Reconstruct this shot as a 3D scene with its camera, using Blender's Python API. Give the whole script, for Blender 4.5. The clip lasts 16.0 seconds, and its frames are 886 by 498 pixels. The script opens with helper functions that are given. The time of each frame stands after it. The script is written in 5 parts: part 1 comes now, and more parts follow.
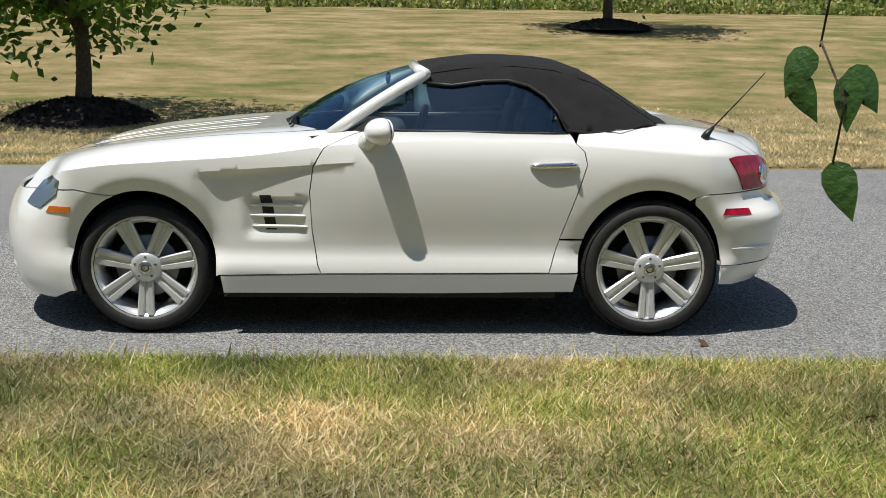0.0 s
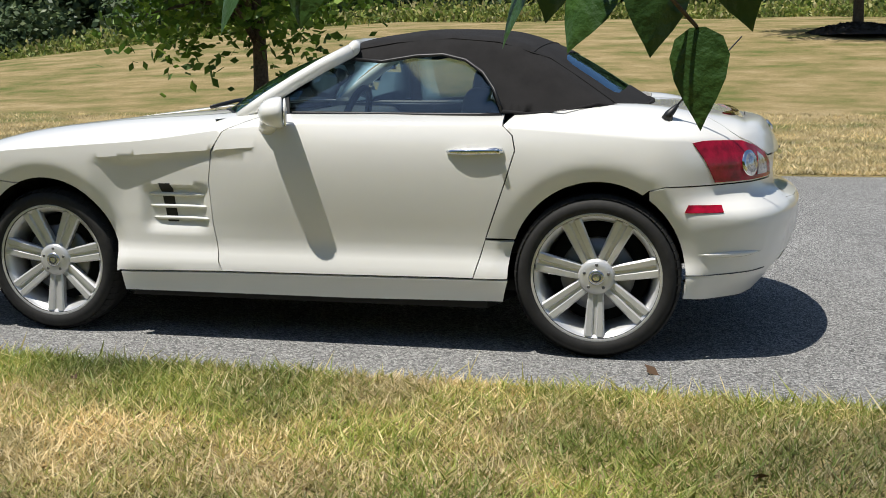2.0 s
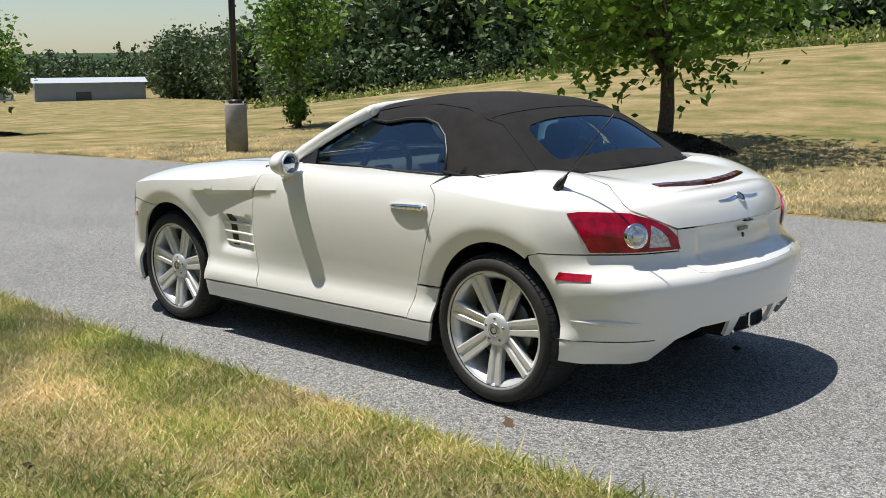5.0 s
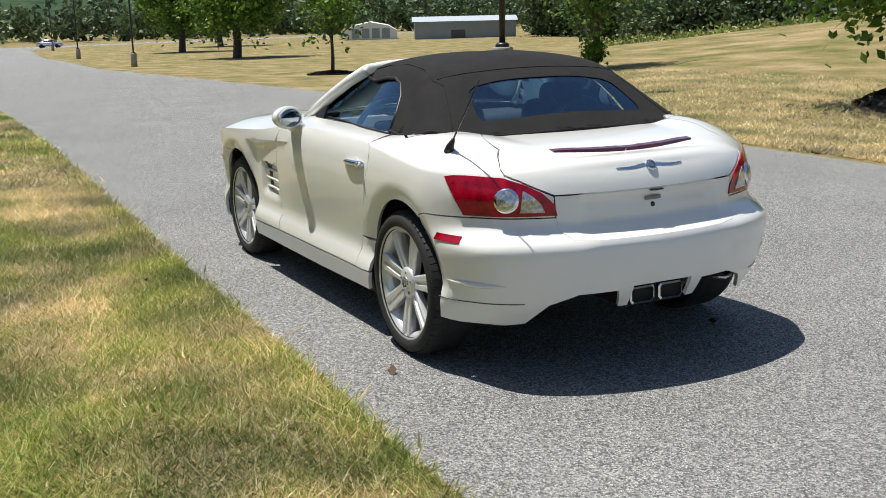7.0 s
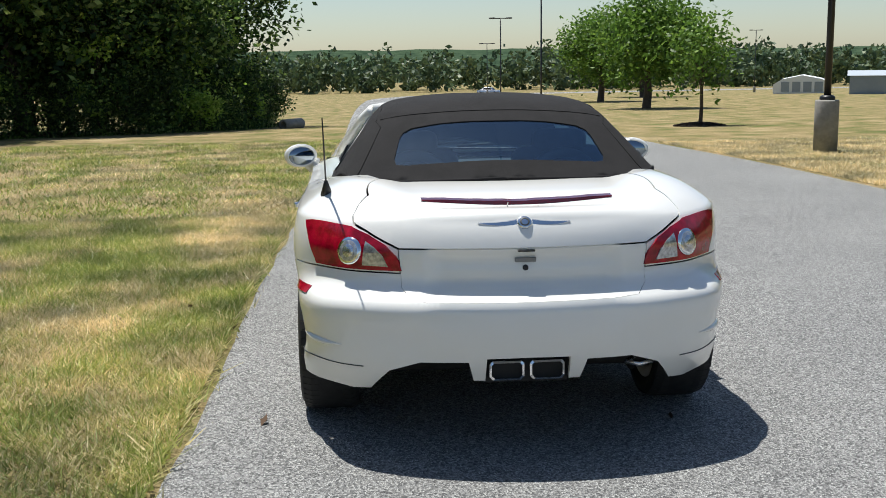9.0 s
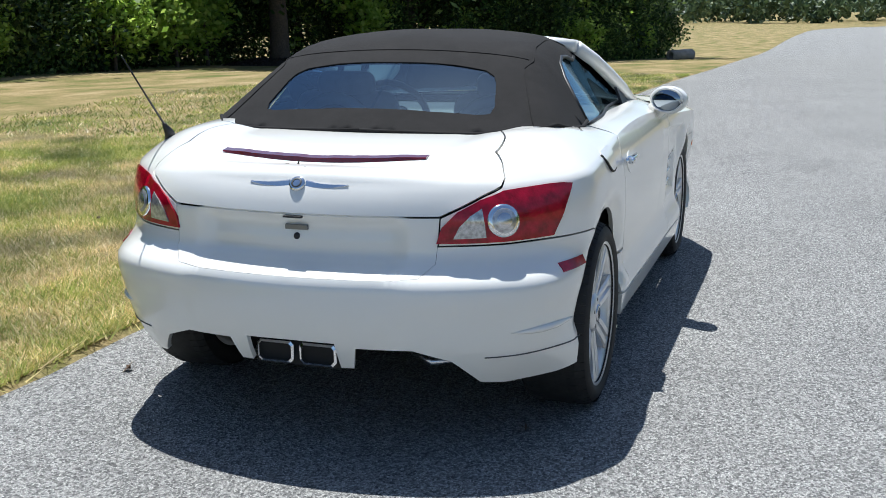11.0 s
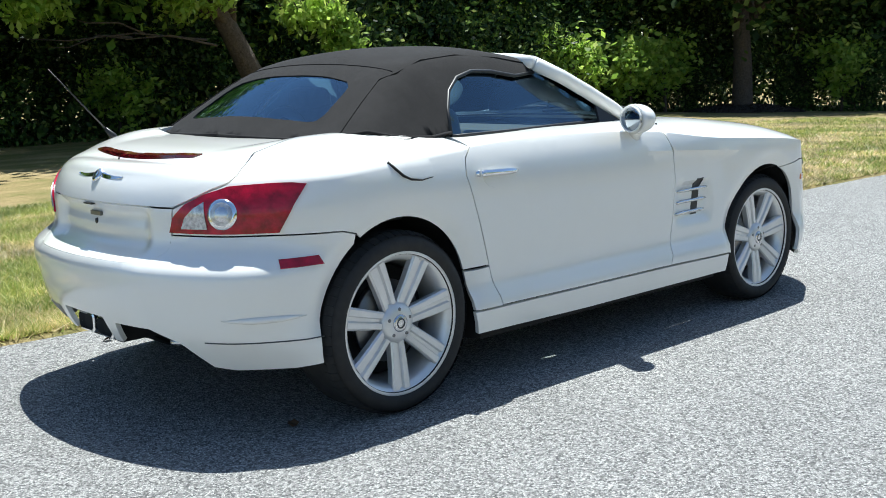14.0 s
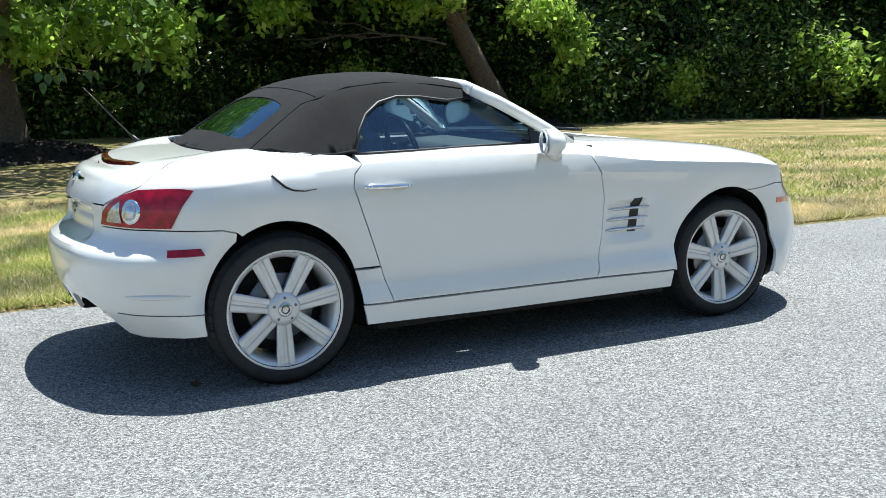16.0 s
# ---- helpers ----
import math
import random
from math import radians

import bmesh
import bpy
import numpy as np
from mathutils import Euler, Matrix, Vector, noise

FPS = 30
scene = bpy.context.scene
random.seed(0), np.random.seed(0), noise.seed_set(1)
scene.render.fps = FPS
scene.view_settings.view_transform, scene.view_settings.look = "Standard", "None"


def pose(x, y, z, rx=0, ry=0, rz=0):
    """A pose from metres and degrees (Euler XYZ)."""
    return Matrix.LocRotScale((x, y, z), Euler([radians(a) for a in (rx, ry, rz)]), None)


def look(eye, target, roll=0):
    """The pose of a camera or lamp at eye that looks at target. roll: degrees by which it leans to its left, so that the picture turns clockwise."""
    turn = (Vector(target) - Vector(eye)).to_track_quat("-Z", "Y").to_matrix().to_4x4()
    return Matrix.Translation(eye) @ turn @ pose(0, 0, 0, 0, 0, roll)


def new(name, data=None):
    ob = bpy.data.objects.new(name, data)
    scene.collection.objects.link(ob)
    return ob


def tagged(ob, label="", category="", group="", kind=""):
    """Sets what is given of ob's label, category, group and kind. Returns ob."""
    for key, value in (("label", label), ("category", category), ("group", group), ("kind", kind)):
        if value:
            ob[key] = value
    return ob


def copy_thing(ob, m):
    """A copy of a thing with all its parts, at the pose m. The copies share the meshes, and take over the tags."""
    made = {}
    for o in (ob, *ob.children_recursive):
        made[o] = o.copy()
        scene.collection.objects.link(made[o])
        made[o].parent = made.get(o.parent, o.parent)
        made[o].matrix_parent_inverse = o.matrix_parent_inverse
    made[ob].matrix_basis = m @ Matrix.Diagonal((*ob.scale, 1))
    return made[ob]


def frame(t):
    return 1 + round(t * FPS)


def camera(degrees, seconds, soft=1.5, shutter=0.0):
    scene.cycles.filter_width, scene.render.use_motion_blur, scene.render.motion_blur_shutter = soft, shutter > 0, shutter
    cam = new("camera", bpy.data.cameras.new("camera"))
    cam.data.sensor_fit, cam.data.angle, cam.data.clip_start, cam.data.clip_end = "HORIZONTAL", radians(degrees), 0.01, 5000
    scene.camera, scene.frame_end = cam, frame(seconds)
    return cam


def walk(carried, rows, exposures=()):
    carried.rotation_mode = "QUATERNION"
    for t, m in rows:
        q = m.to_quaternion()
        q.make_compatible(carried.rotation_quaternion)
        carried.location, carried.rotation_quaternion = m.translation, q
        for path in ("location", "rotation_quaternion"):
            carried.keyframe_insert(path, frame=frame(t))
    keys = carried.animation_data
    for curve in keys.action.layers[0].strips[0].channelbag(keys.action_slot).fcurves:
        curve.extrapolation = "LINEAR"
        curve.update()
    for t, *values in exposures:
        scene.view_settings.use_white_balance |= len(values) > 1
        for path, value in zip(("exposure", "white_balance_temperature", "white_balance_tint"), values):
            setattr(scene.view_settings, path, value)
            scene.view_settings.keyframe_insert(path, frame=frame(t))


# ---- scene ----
cam = camera(44.5, 16.0, soft=0.9)
PATH = [
    (0, (1.210, -5.867, 1.454), (1.286, -3.910, 1.052), 0.92),
    (0.5, (1.645, -5.665, 1.269), (1.617, -3.705, 0.870), 1.16),
    (1, (2.047, -5.425, 1.159), (1.896, -3.466, 0.785), 1.03),
    (1.5, (2.367, -5.261, 1.185), (2.093, -3.312, 0.826), 0.30),
    (2, (2.727, -5.066, 1.239), (2.297, -3.148, 0.870), -0.49),
    (2.5, (3.273, -5.195, 1.226), (2.649, -3.324, 0.896), -1.09),
    (3, (3.734, -5.037, 1.178), (2.941, -3.228, 0.864), -1.20),
    (5.3, (5.556, -4.048, 1.483), (4.128, -2.698, 1.107), -0.57),
    (5.5, (5.713, -3.858, 1.479), (4.231, -2.577, 1.077), -0.72),
    (6, (6.111, -3.569, 1.501), (4.537, -2.409, 1.079), -0.90),
    (6.5, (6.472, -3.274, 1.561), (4.814, -2.245, 1.121), -1.16),
    (7, (6.715, -2.845, 1.565), (4.979, -1.957, 1.122), -1.29),
    (7.5, (6.999, -2.367, 1.524), (5.189, -1.630, 1.095), -1.61),
    (8, (7.183, -1.846, 1.494), (5.314, -1.260, 1.092), -1.57),
    (8.2, (7.247, -1.614, 1.493), (5.352, -1.103, 1.110), -1.55),
    (10.3, (6.256, 0.786, 1.393), (4.335, 0.434, 0.961), -0.36),
    (10.5, (6.225, 0.933, 1.459), (4.321, 0.531, 1.000), -0.65),
    (11, (6.132, 1.511, 1.450), (4.287, 0.886, 0.995), -0.67),
    (11.5, (5.927, 2.031, 1.444), (4.170, 1.190, 0.991), -0.93),
    (12, (5.801, 2.346, 1.359), (4.087, 1.400, 0.951), -0.91),
    (12.5, (5.623, 2.724, 1.307), (3.984, 1.644, 0.925), -1.09),
    (13, (5.364, 3.072, 1.276), (3.818, 1.858, 0.910), -1.80),
    (13.5, (5.119, 3.430, 1.253), (3.675, 2.091, 0.902), -2.15),
    (14, (4.839, 3.698, 1.243), (3.498, 2.253, 0.902), -1.88),
    (14.5, (4.549, 3.997, 1.253), (3.322, 2.454, 0.916), -1.26),
    (15, (4.169, 4.165, 1.185), (3.056, 2.532, 0.877), -1.49),
    (15.5, (3.792, 4.355, 1.179), (2.803, 2.644, 0.871), -1.38),
    (16, (3.816, 5.171, 1.366), (2.933, 3.410, 1.022), -1.20),
]
walk(cam, [(t, look(e, a, r)) for t, e, a, r in PATH],
     exposures=[(0, 0.08, 6450, 9), (3.2, 0.24, 6500, 9), (5.5, 0.31, 6500, 9), (8.2, 0.31, 6450, 8), (10.5, 0.44, 6000, 8), (14, 0.87, 5980, 4), (16, 0.9, 5980, 4)])

# ---- light ----
SUN = Vector((-0.28, -0.20, 1.0)).normalized()
world = bpy.data.worlds.new("world")
scene.world = world
world.use_nodes = True
wn = world.node_tree
sky = wn.nodes.new("ShaderNodeTexSky")
sky.sky_type = 'NISHITA'
sky.sun_disc = False
sky.sun_elevation = math.asin(SUN.z)
sky.sun_rotation = math.atan2(SUN.x, SUN.y)
sky.air_density, sky.dust_density, sky.ozone_density = 1.0, 0.5, 1.6
bg = wn.nodes["Background"]
bg.inputs["Strength"].default_value = 0.080
wn.links.new(sky.outputs[0], bg.inputs["Color"])
sun_data = bpy.data.lights.new("sun", 'SUN')
sun_data.energy, sun_data.angle, sun_data.color = 5.0, radians(0.55), (1.0, 0.955, 0.88)
sun = new("sun", sun_data)
sun.matrix_world = look(SUN * 50, (0, 0, 0))


# ---- materials ----
def mat(name, base=(0.5, 0.5, 0.5), rough=0.5, metal=0.0, coat=0.0, spec=0.5):
    m = bpy.data.materials.new(name)
    m.use_nodes = True
    p = m.node_tree.nodes["Principled BSDF"]
    p.inputs["Base Color"].default_value = (*base, 1)
    p.inputs["Roughness"].default_value = rough
    p.inputs["Metallic"].default_value = metal
    p.inputs["Coat Weight"].default_value = coat
    p.inputs["Coat Roughness"].default_value = 0.04
    p.inputs["Specular IOR Level"].default_value = spec
    return m


def node(m, kind, **ins):
    n = m.node_tree.nodes.new(kind)
    for k, v in ins.items():
        n.inputs[k.replace("_", " ")].default_value = v
    return n


def wire(m, a, out, b, inp):
    m.node_tree.links.new(a.outputs[out], b.inputs[inp])


def ramp(m, stops):
    r = m.node_tree.nodes.new("ShaderNodeValToRGB")
    e = r.color_ramp.elements
    while len(e) < len(stops):
        e.new(0.5)
    for el, (p, c) in zip(e, stops):
        el.position, el.color = p, (*c, 1)
    return r


def coords(m, kind="Object"):
    return m.node_tree.nodes.new("ShaderNodeTexCoord").outputs[kind]


def noisy(m, stops, scale, detail=6.0, rough=0.6, bump=0.0, bump_scale=None, dist=0.02):
    """Colour from noise through a ramp, and a fine bump."""
    p = m.node_tree.nodes["Principled BSDF"]
    co = m.node_tree.nodes.new("ShaderNodeTexCoord")
    n = node(m, "ShaderNodeTexNoise", Scale=scale, Detail=detail, Roughness=rough)
    wire(m, co, "Object", n, "Vector")
    r = ramp(m, stops)
    wire(m, n, "Fac", r, "Fac")
    wire(m, r, "Color", p, "Base Color")
    if bump:
        b = node(m, "ShaderNodeTexNoise", Scale=bump_scale or scale, Detail=4.0)
        wire(m, co, "Object", b, "Vector")
        bu = node(m, "ShaderNodeBump", Strength=bump, Distance=dist)
        wire(m, b, "Fac", bu, "Height")
        wire(m, bu, "Normal", p, "Normal")
    return m


def glass(name, tint, gloss_rough=0.01, base_gloss=0.06):
    m = bpy.data.materials.new(name)
    m.use_nodes = True
    t = m.node_tree
    t.nodes.clear()
    out = t.nodes.new("ShaderNodeOutputMaterial")
    mix = t.nodes.new("ShaderNodeMixShader")
    tr = t.nodes.new("ShaderNodeBsdfTransparent")
    tr.inputs["Color"].default_value = (*tint, 1)
    gl = t.nodes.new("ShaderNodeBsdfGlossy")
    gl.inputs["Roughness"].default_value = gloss_rough
    # Blue of the upper sky is put into the colour of the reflection.
    gl.inputs["Color"].default_value = (0.55, 0.76, 0.95, 1)
    fr = t.nodes.new("ShaderNodeFresnel")
    fr.inputs["IOR"].default_value = 1.62
    ad = t.nodes.new("ShaderNodeMath")
    ad.operation = 'ADD'
    ad.inputs[1].default_value = base_gloss
    t.links.new(fr.outputs[0], ad.inputs[0])
    t.links.new(ad.outputs[0], mix.inputs[0])
    t.links.new(tr.outputs[0], mix.inputs[1])
    t.links.new(gl.outputs[0], mix.inputs[2])
    t.links.new(mix.outputs[0], out.inputs[0])
    return m


PAINT = noisy(mat("white_paint", rough=0.28, coat=1.0), [(0.3, (0.80, 0.79, 0.75)), (0.7, (0.83, 0.82, 0.785))], 1.5)
UNDER = mat("black_underbody", (0.008, 0.008, 0.008), 0.8)
PLASTIC = mat("black_plastic", (0.012, 0.012, 0.013), 0.45)
RUBBER = noisy(mat("tyre_rubber", rough=0.75), [(0.3, (0.010, 0.010, 0.010)), (0.7, (0.022, 0.021, 0.020))], 30)
ALLOY = noisy(mat("silver_alloy", rough=0.34, metal=0.45, coat=0.3), [(0.3, (0.66, 0.66, 0.66)), (0.7, (0.74, 0.74, 0.74))], 20)
STEEL = mat("brake_steel", (0.22, 0.22, 0.22), 0.4, 0.9)
CHROME = mat("chrome", (0.80, 0.81, 0.83), 0.08, 1.0)
SATIN = mat("satin_silver", (0.62, 0.63, 0.66), 0.25, 0.9)
RED = noisy(mat("red_lens", rough=0.08, coat=0.5, spec=0.3), [(0.35, (0.20, 0.001, 0.010)), (0.65, (0.46, 0.002, 0.026))], 26, bump=0.22, bump_scale=110, dist=0.006)
DARKRED = mat("dark_red_lens", (0.12, 0.004, 0.008), 0.12, 0.0, 1.0)
AMBER = mat("amber_lens", (0.62, 0.15, 0.01), 0.12, 0.0, 1.0)
CLEAR = noisy(mat("clear_lens", rough=0.12, metal=0.5, coat=1.0), [(0.35, (0.30, 0.30, 0.31)), (0.65, (0.66, 0.66, 0.67))], 70)
LAMPGLASS = mat("headlamp_lens", (0.22, 0.24, 0.26), 0.05, 0.7, 1.0)
# Tinted glass; the dark trees it reflects are put into the colour too.
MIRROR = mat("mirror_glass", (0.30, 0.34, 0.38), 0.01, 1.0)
GLASS = glass("tinted_glass", (0.74, 0.84, 0.82), 0.01, 0.09)
REARGLASS = glass("rear_window_glass", (0.60, 0.76, 0.80), 0.006, 0.12)
SEAT = noisy(mat("seat_leather", rough=0.45), [(0.3, (0.075, 0.085, 0.09)), (0.7, (0.12, 0.13, 0.135))], 14, bump=0.2, bump_scale=200)
TRIM = noisy(mat("dash_trim", rough=0.55), [(0.3, (0.05, 0.055, 0.06)), (0.7, (0.08, 0.085, 0.09))], 14)
SILVERTRIM = mat("pale_trim", (0.45, 0.46, 0.46), 0.35, 0.5)

CLOTH = mat("black_canvas", rough=0.92, spec=0.25)
noisy(CLOTH, [(0.25, (0.011, 0.0105, 0.0108)), (0.75, (0.022, 0.0208, 0.0212))], 9, 8, 0.7, 0.35, 420, 0.003)

BARK = mat("bark", rough=0.9)
noisy(BARK, [(0.3, (0.035, 0.025, 0.018)), (0.7, (0.13, 0.10, 0.075))], 22, 8, 0.7, 0.8, 60, 0.02)
MULCH = mat("mulch", rough=0.95)
noisy(MULCH, [(0.3, (0.012, 0.009, 0.007)), (0.7, (0.055, 0.038, 0.030))], 60, 6, 0.7, 1.0, 90, 0.03)
CONCRETE = mat("concrete", rough=0.9)
noisy(CONCRETE, [(0.3, (0.20, 0.19, 0.17)), (0.7, (0.33, 0.31, 0.28))], 7, 8, 0.7, 0.3, 80, 0.01)
POLE = mat("black_pole", (0.012, 0.012, 0.013), 0.4)
SHED = noisy(mat("shed_metal", rough=0.5, metal=0.1), [(0.3, (0.22, 0.26, 0.30)), (0.7, (0.28, 0.32, 0.36))], 0.5)
SHEDROOF = mat("shed_roof", (0.42, 0.46, 0.50), 0.5)
WHITEWALL = mat("white_wall", (0.7, 0.72, 0.72), 0.6)


def asphalt():
    m = mat("asphalt", rough=0.88, spec=0.35)
    p = m.node_tree.nodes["Principled BSDF"]
    co = m.node_tree.nodes.new("ShaderNodeTexCoord")
    vor = node(m, "ShaderNodeTexVoronoi", Scale=135.0)
    fine = node(m, "ShaderNodeTexNoise", Scale=260.0, Detail=3.0, Roughness=0.7)
    big = node(m, "ShaderNodeTexNoise", Scale=0.7, Detail=5.0, Roughness=0.6)
    for n in (vor, fine, big):
        wire(m, co, "Object", n, "Vector")
    r = ramp(m, [(0.30, (0.062, 0.062, 0.061)), (0.50, (0.205, 0.204, 0.201)), (0.68, (0.54, 0.537, 0.525))])
    wire(m, fine, "Fac", r, "Fac")
    sep = m.node_tree.nodes.new("ShaderNodeSeparateColor")
    wire(m, vor, "Color", sep, "Color")
    r2 = ramp(m, [(0.0, (0.32, 0.32, 0.33)), (0.5, (0.92, 0.92, 0.92)), (1.0, (1.75, 1.75, 1.72))])
    wire(m, sep, "Red", r2, "Fac")
    mul = m.node_tree.nodes.new("ShaderNodeMix")
    mul.data_type, mul.blend_type = 'RGBA', 'MULTIPLY'
    mul.inputs[0].default_value = 1.0
    m.node_tree.links.new(r.outputs["Color"], mul.inputs[6])
    m.node_tree.links.new(r2.outputs["Color"], mul.inputs[7])
    r3 = ramp(m, [(0.3, (0.86, 0.86, 0.86)), (0.7, (1.08, 1.08, 1.07))])
    wire(m, big, "Fac", r3, "Fac")
    mul2 = m.node_tree.nodes.new("ShaderNodeMix")
    mul2.data_type, mul2.blend_type = 'RGBA', 'MULTIPLY'
    mul2.inputs[0].default_value = 1.0
    m.node_tree.links.new(mul.outputs[2], mul2.inputs[6])
    m.node_tree.links.new(r3.outputs["Color"], mul2.inputs[7])
    m.node_tree.links.new(mul2.outputs[2], p.inputs["Base Color"])
    bu = node(m, "ShaderNodeBump", Strength=0.8, Distance=0.008)
    wire(m, vor, "Distance", bu, "Height")
    wire(m, bu, "Normal", p, "Normal")
    return m


def lawn():
    """Mown grass, green and dry straw in patches."""
    m = mat("lawn", rough=0.95, spec=0.1)
    p = m.node_tree.nodes["Principled BSDF"]
    co = m.node_tree.nodes.new("ShaderNodeTexCoord")
    patch = node(m, "ShaderNodeTexNoise", Scale=1.1, Detail=12.0, Roughness=0.78)
    blade = node(m, "ShaderNodeTexNoise", Scale=55.0, Detail=4.0, Roughness=0.75)
    mp = node(m, "ShaderNodeMapping")
    mp.inputs["Scale"].default_value = (0.6, 1.3, 1.0)
    streak = node(m, "ShaderNodeTexNoise", Scale=0.9, Detail=4.0)
    wire(m, co, "Object", patch, "Vector")
    wire(m, co, "Object", blade, "Vector")
    wire(m, co, "Object", mp, "Vector")
    wire(m, mp, "Vector", streak, "Vector")
    add = m.node_tree.nodes.new("ShaderNodeMath")
    add.operation = 'ADD'
    wire(m, patch, "Fac", add, 0)
    wire(m, streak, "Fac", add, 1)
    half = m.node_tree.nodes.new("ShaderNodeMath")
    half.operation = 'MULTIPLY'
    half.inputs[1].default_value = 0.5
    wire(m, add, 0, half, 0)
    r = ramp(m, [(0.38, (0.115, 0.140, 0.042)), (0.46, (0.21, 0.185, 0.080)), (0.53, (0.30, 0.232, 0.120)), (0.62, (0.40, 0.315, 0.185))])
    wire(m, half, 0, r, "Fac")
    r2 = ramp(m, [(0.3, (0.45, 0.45, 0.4)), (0.7, (1.3, 1.3, 1.25))])
    wire(m, blade, "Fac", r2, "Fac")
    mul = m.node_tree.nodes.new("ShaderNodeMix")
    mul.data_type, mul.blend_type = 'RGBA', 'MULTIPLY'
    mul.inputs[0].default_value = 1.0
    m.node_tree.links.new(r.outputs["Color"], mul.inputs[6])
    m.node_tree.links.new(r2.outputs["Color"], mul.inputs[7])
    m.node_tree.links.new(mul.outputs[2], p.inputs["Base Color"])
    bu = node(m, "ShaderNodeBump", Strength=0.6, Distance=0.02)
    wire(m, blade, "Fac", bu, "Height")
    wire(m, bu, "Normal", p, "Normal")
    return m


def leafy(name, stops, trans=0.35, patchy=1.3, low=0.57, high=1.4):
    """Leaves: colour varies from island to island and in painted lit and dark patches, with light coming through."""
    m = mat(name, rough=0.5, spec=0.3)
    t = m.node_tree
    p = t.nodes["Principled BSDF"]
    g = t.nodes.new("ShaderNodeNewGeometry")
    r = ramp(m, stops)
    wire(m, g, "Random Per Island", r, "Fac")
    co = t.nodes.new("ShaderNodeTexCoord")
    # Broad noise paints lit and dark patches into the colour.
    lit_noise = node(m, "ShaderNodeTexNoise", Scale=patchy, Detail=3.0)
    wire(m, co, "Object", lit_noise, "Vector")
    lit_tone = ramp(m, [(0.36, (low, low * 1.05, low * 1.05)), (0.64, (high * 1.05, high, high * 0.92))])
    wire(m, lit_noise, "Fac", lit_tone, "Fac")
    mul = t.nodes.new("ShaderNodeMix")
    mul.data_type, mul.blend_type = 'RGBA', 'MULTIPLY'
    mul.inputs[0].default_value = 1.0
    t.links.new(r.outputs["Color"], mul.inputs[6])
    t.links.new(lit_tone.outputs["Color"], mul.inputs[7])
    t.links.new(mul.outputs[2], p.inputs["Base Color"])
    tl = t.nodes.new("ShaderNodeBsdfTranslucent")
    t.links.new(mul.outputs[2], tl.inputs["Color"])
    mix = t.nodes.new("ShaderNodeMixShader")
    mix.inputs[0].default_value = trans
    t.links.new(p.outputs[0], mix.inputs[1])
    t.links.new(tl.outputs[0], mix.inputs[2])
    t.links.new(mix.outputs[0], t.nodes["Material Output"].inputs[0])
    return m


ASPHALT, LAWN = asphalt(), lawn()
LEAF = leafy("tree_leaves", [(0.0, (0.065, 0.135, 0.022)), (0.6, (0.12, 0.225, 0.036)), (1.0, (0.22, 0.34, 0.065))], 0.45)
# Bright stops and strong contrast paint lit leaves and dark gaps into the wood.
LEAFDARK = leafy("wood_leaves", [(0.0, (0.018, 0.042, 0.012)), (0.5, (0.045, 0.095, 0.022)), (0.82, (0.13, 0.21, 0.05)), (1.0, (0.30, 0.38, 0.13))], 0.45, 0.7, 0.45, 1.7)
# Paler copy of the leaf colour with the sunlight painted in.
LEAFBRIGHT = leafy("sun_painted_leaves", [(0.0, (0.20, 0.34, 0.05)), (0.6, (0.36, 0.52, 0.09)), (1.0, (0.52, 0.64, 0.17))], 0.6, 1.3, 0.7, 1.3)
LEAFPALE = leafy("weed_leaves", [(0.0, (0.12, 0.18, 0.04)), (0.5, (0.22, 0.28, 0.07)), (0.85, (0.36, 0.36, 0.13)), (1.0, (0.55, 0.50, 0.28))], 0.4)
FARLEAF = leafy("far_leaves", [(0.0, (0.05, 0.085, 0.045)), (0.6, (0.085, 0.13, 0.06)), (1.0, (0.14, 0.18, 0.08))], 0.2)
BLADE = leafy("grass_blades", [(0.0, (0.20, 0.25, 0.065)), (0.35, (0.33, 0.33, 0.11)), (0.7, (0.56, 0.48, 0.24)), (1.0, (0.76, 0.66, 0.42))], 0.35)
BLADEGREEN = leafy("green_blades", [(0.0, (0.15, 0.22, 0.045)), (0.6, (0.29, 0.34, 0.085)), (1.0, (0.54, 0.51, 0.22))], 0.35)
BLADEDRY = leafy("dry_blades", [(0.0, (0.40, 0.34, 0.17)), (0.5, (0.60, 0.50, 0.29)), (1.0, (0.78, 0.67, 0.45))], 0.35)


# ---- mesh helpers ----
def raw(name, verts, faces, material, parent=None, smooth=False, label=""):
    me = bpy.data.meshes.new(name)
    me.from_pydata([tuple(map(float, v)) for v in verts], [], [tuple(map(int, f)) for f in faces])
    me.materials.append(material)
    if smooth:
        me.polygons.foreach_set("use_smooth", [True] * len(me.polygons))
    ob = new(name, me)
    ob.parent = parent
    if label:
        tagged(ob, label)
    return ob


def big(name, verts, faces, material, parent=None, smooth=False):
    """A large mesh from arrays of points and equal-sized faces."""
    me = bpy.data.meshes.new(name)
    verts, faces = np.asarray(verts, np.float32), np.asarray(faces, np.int32)
    k = faces.shape[1]
    me.vertices.add(len(verts))
    me.vertices.foreach_set("co", verts.ravel())
    me.loops.add(faces.size)
    me.loops.foreach_set("vertex_index", faces.ravel())
    me.polygons.add(len(faces))
    me.polygons.foreach_set("loop_start", np.arange(0, faces.size, k, dtype=np.int32))
    me.polygons.foreach_set("use_smooth", np.full(len(faces), smooth))
    me.update(calc_edges=True)
    me.materials.append(material)
    ob = new(name, me)
    ob.parent = parent
    return ob


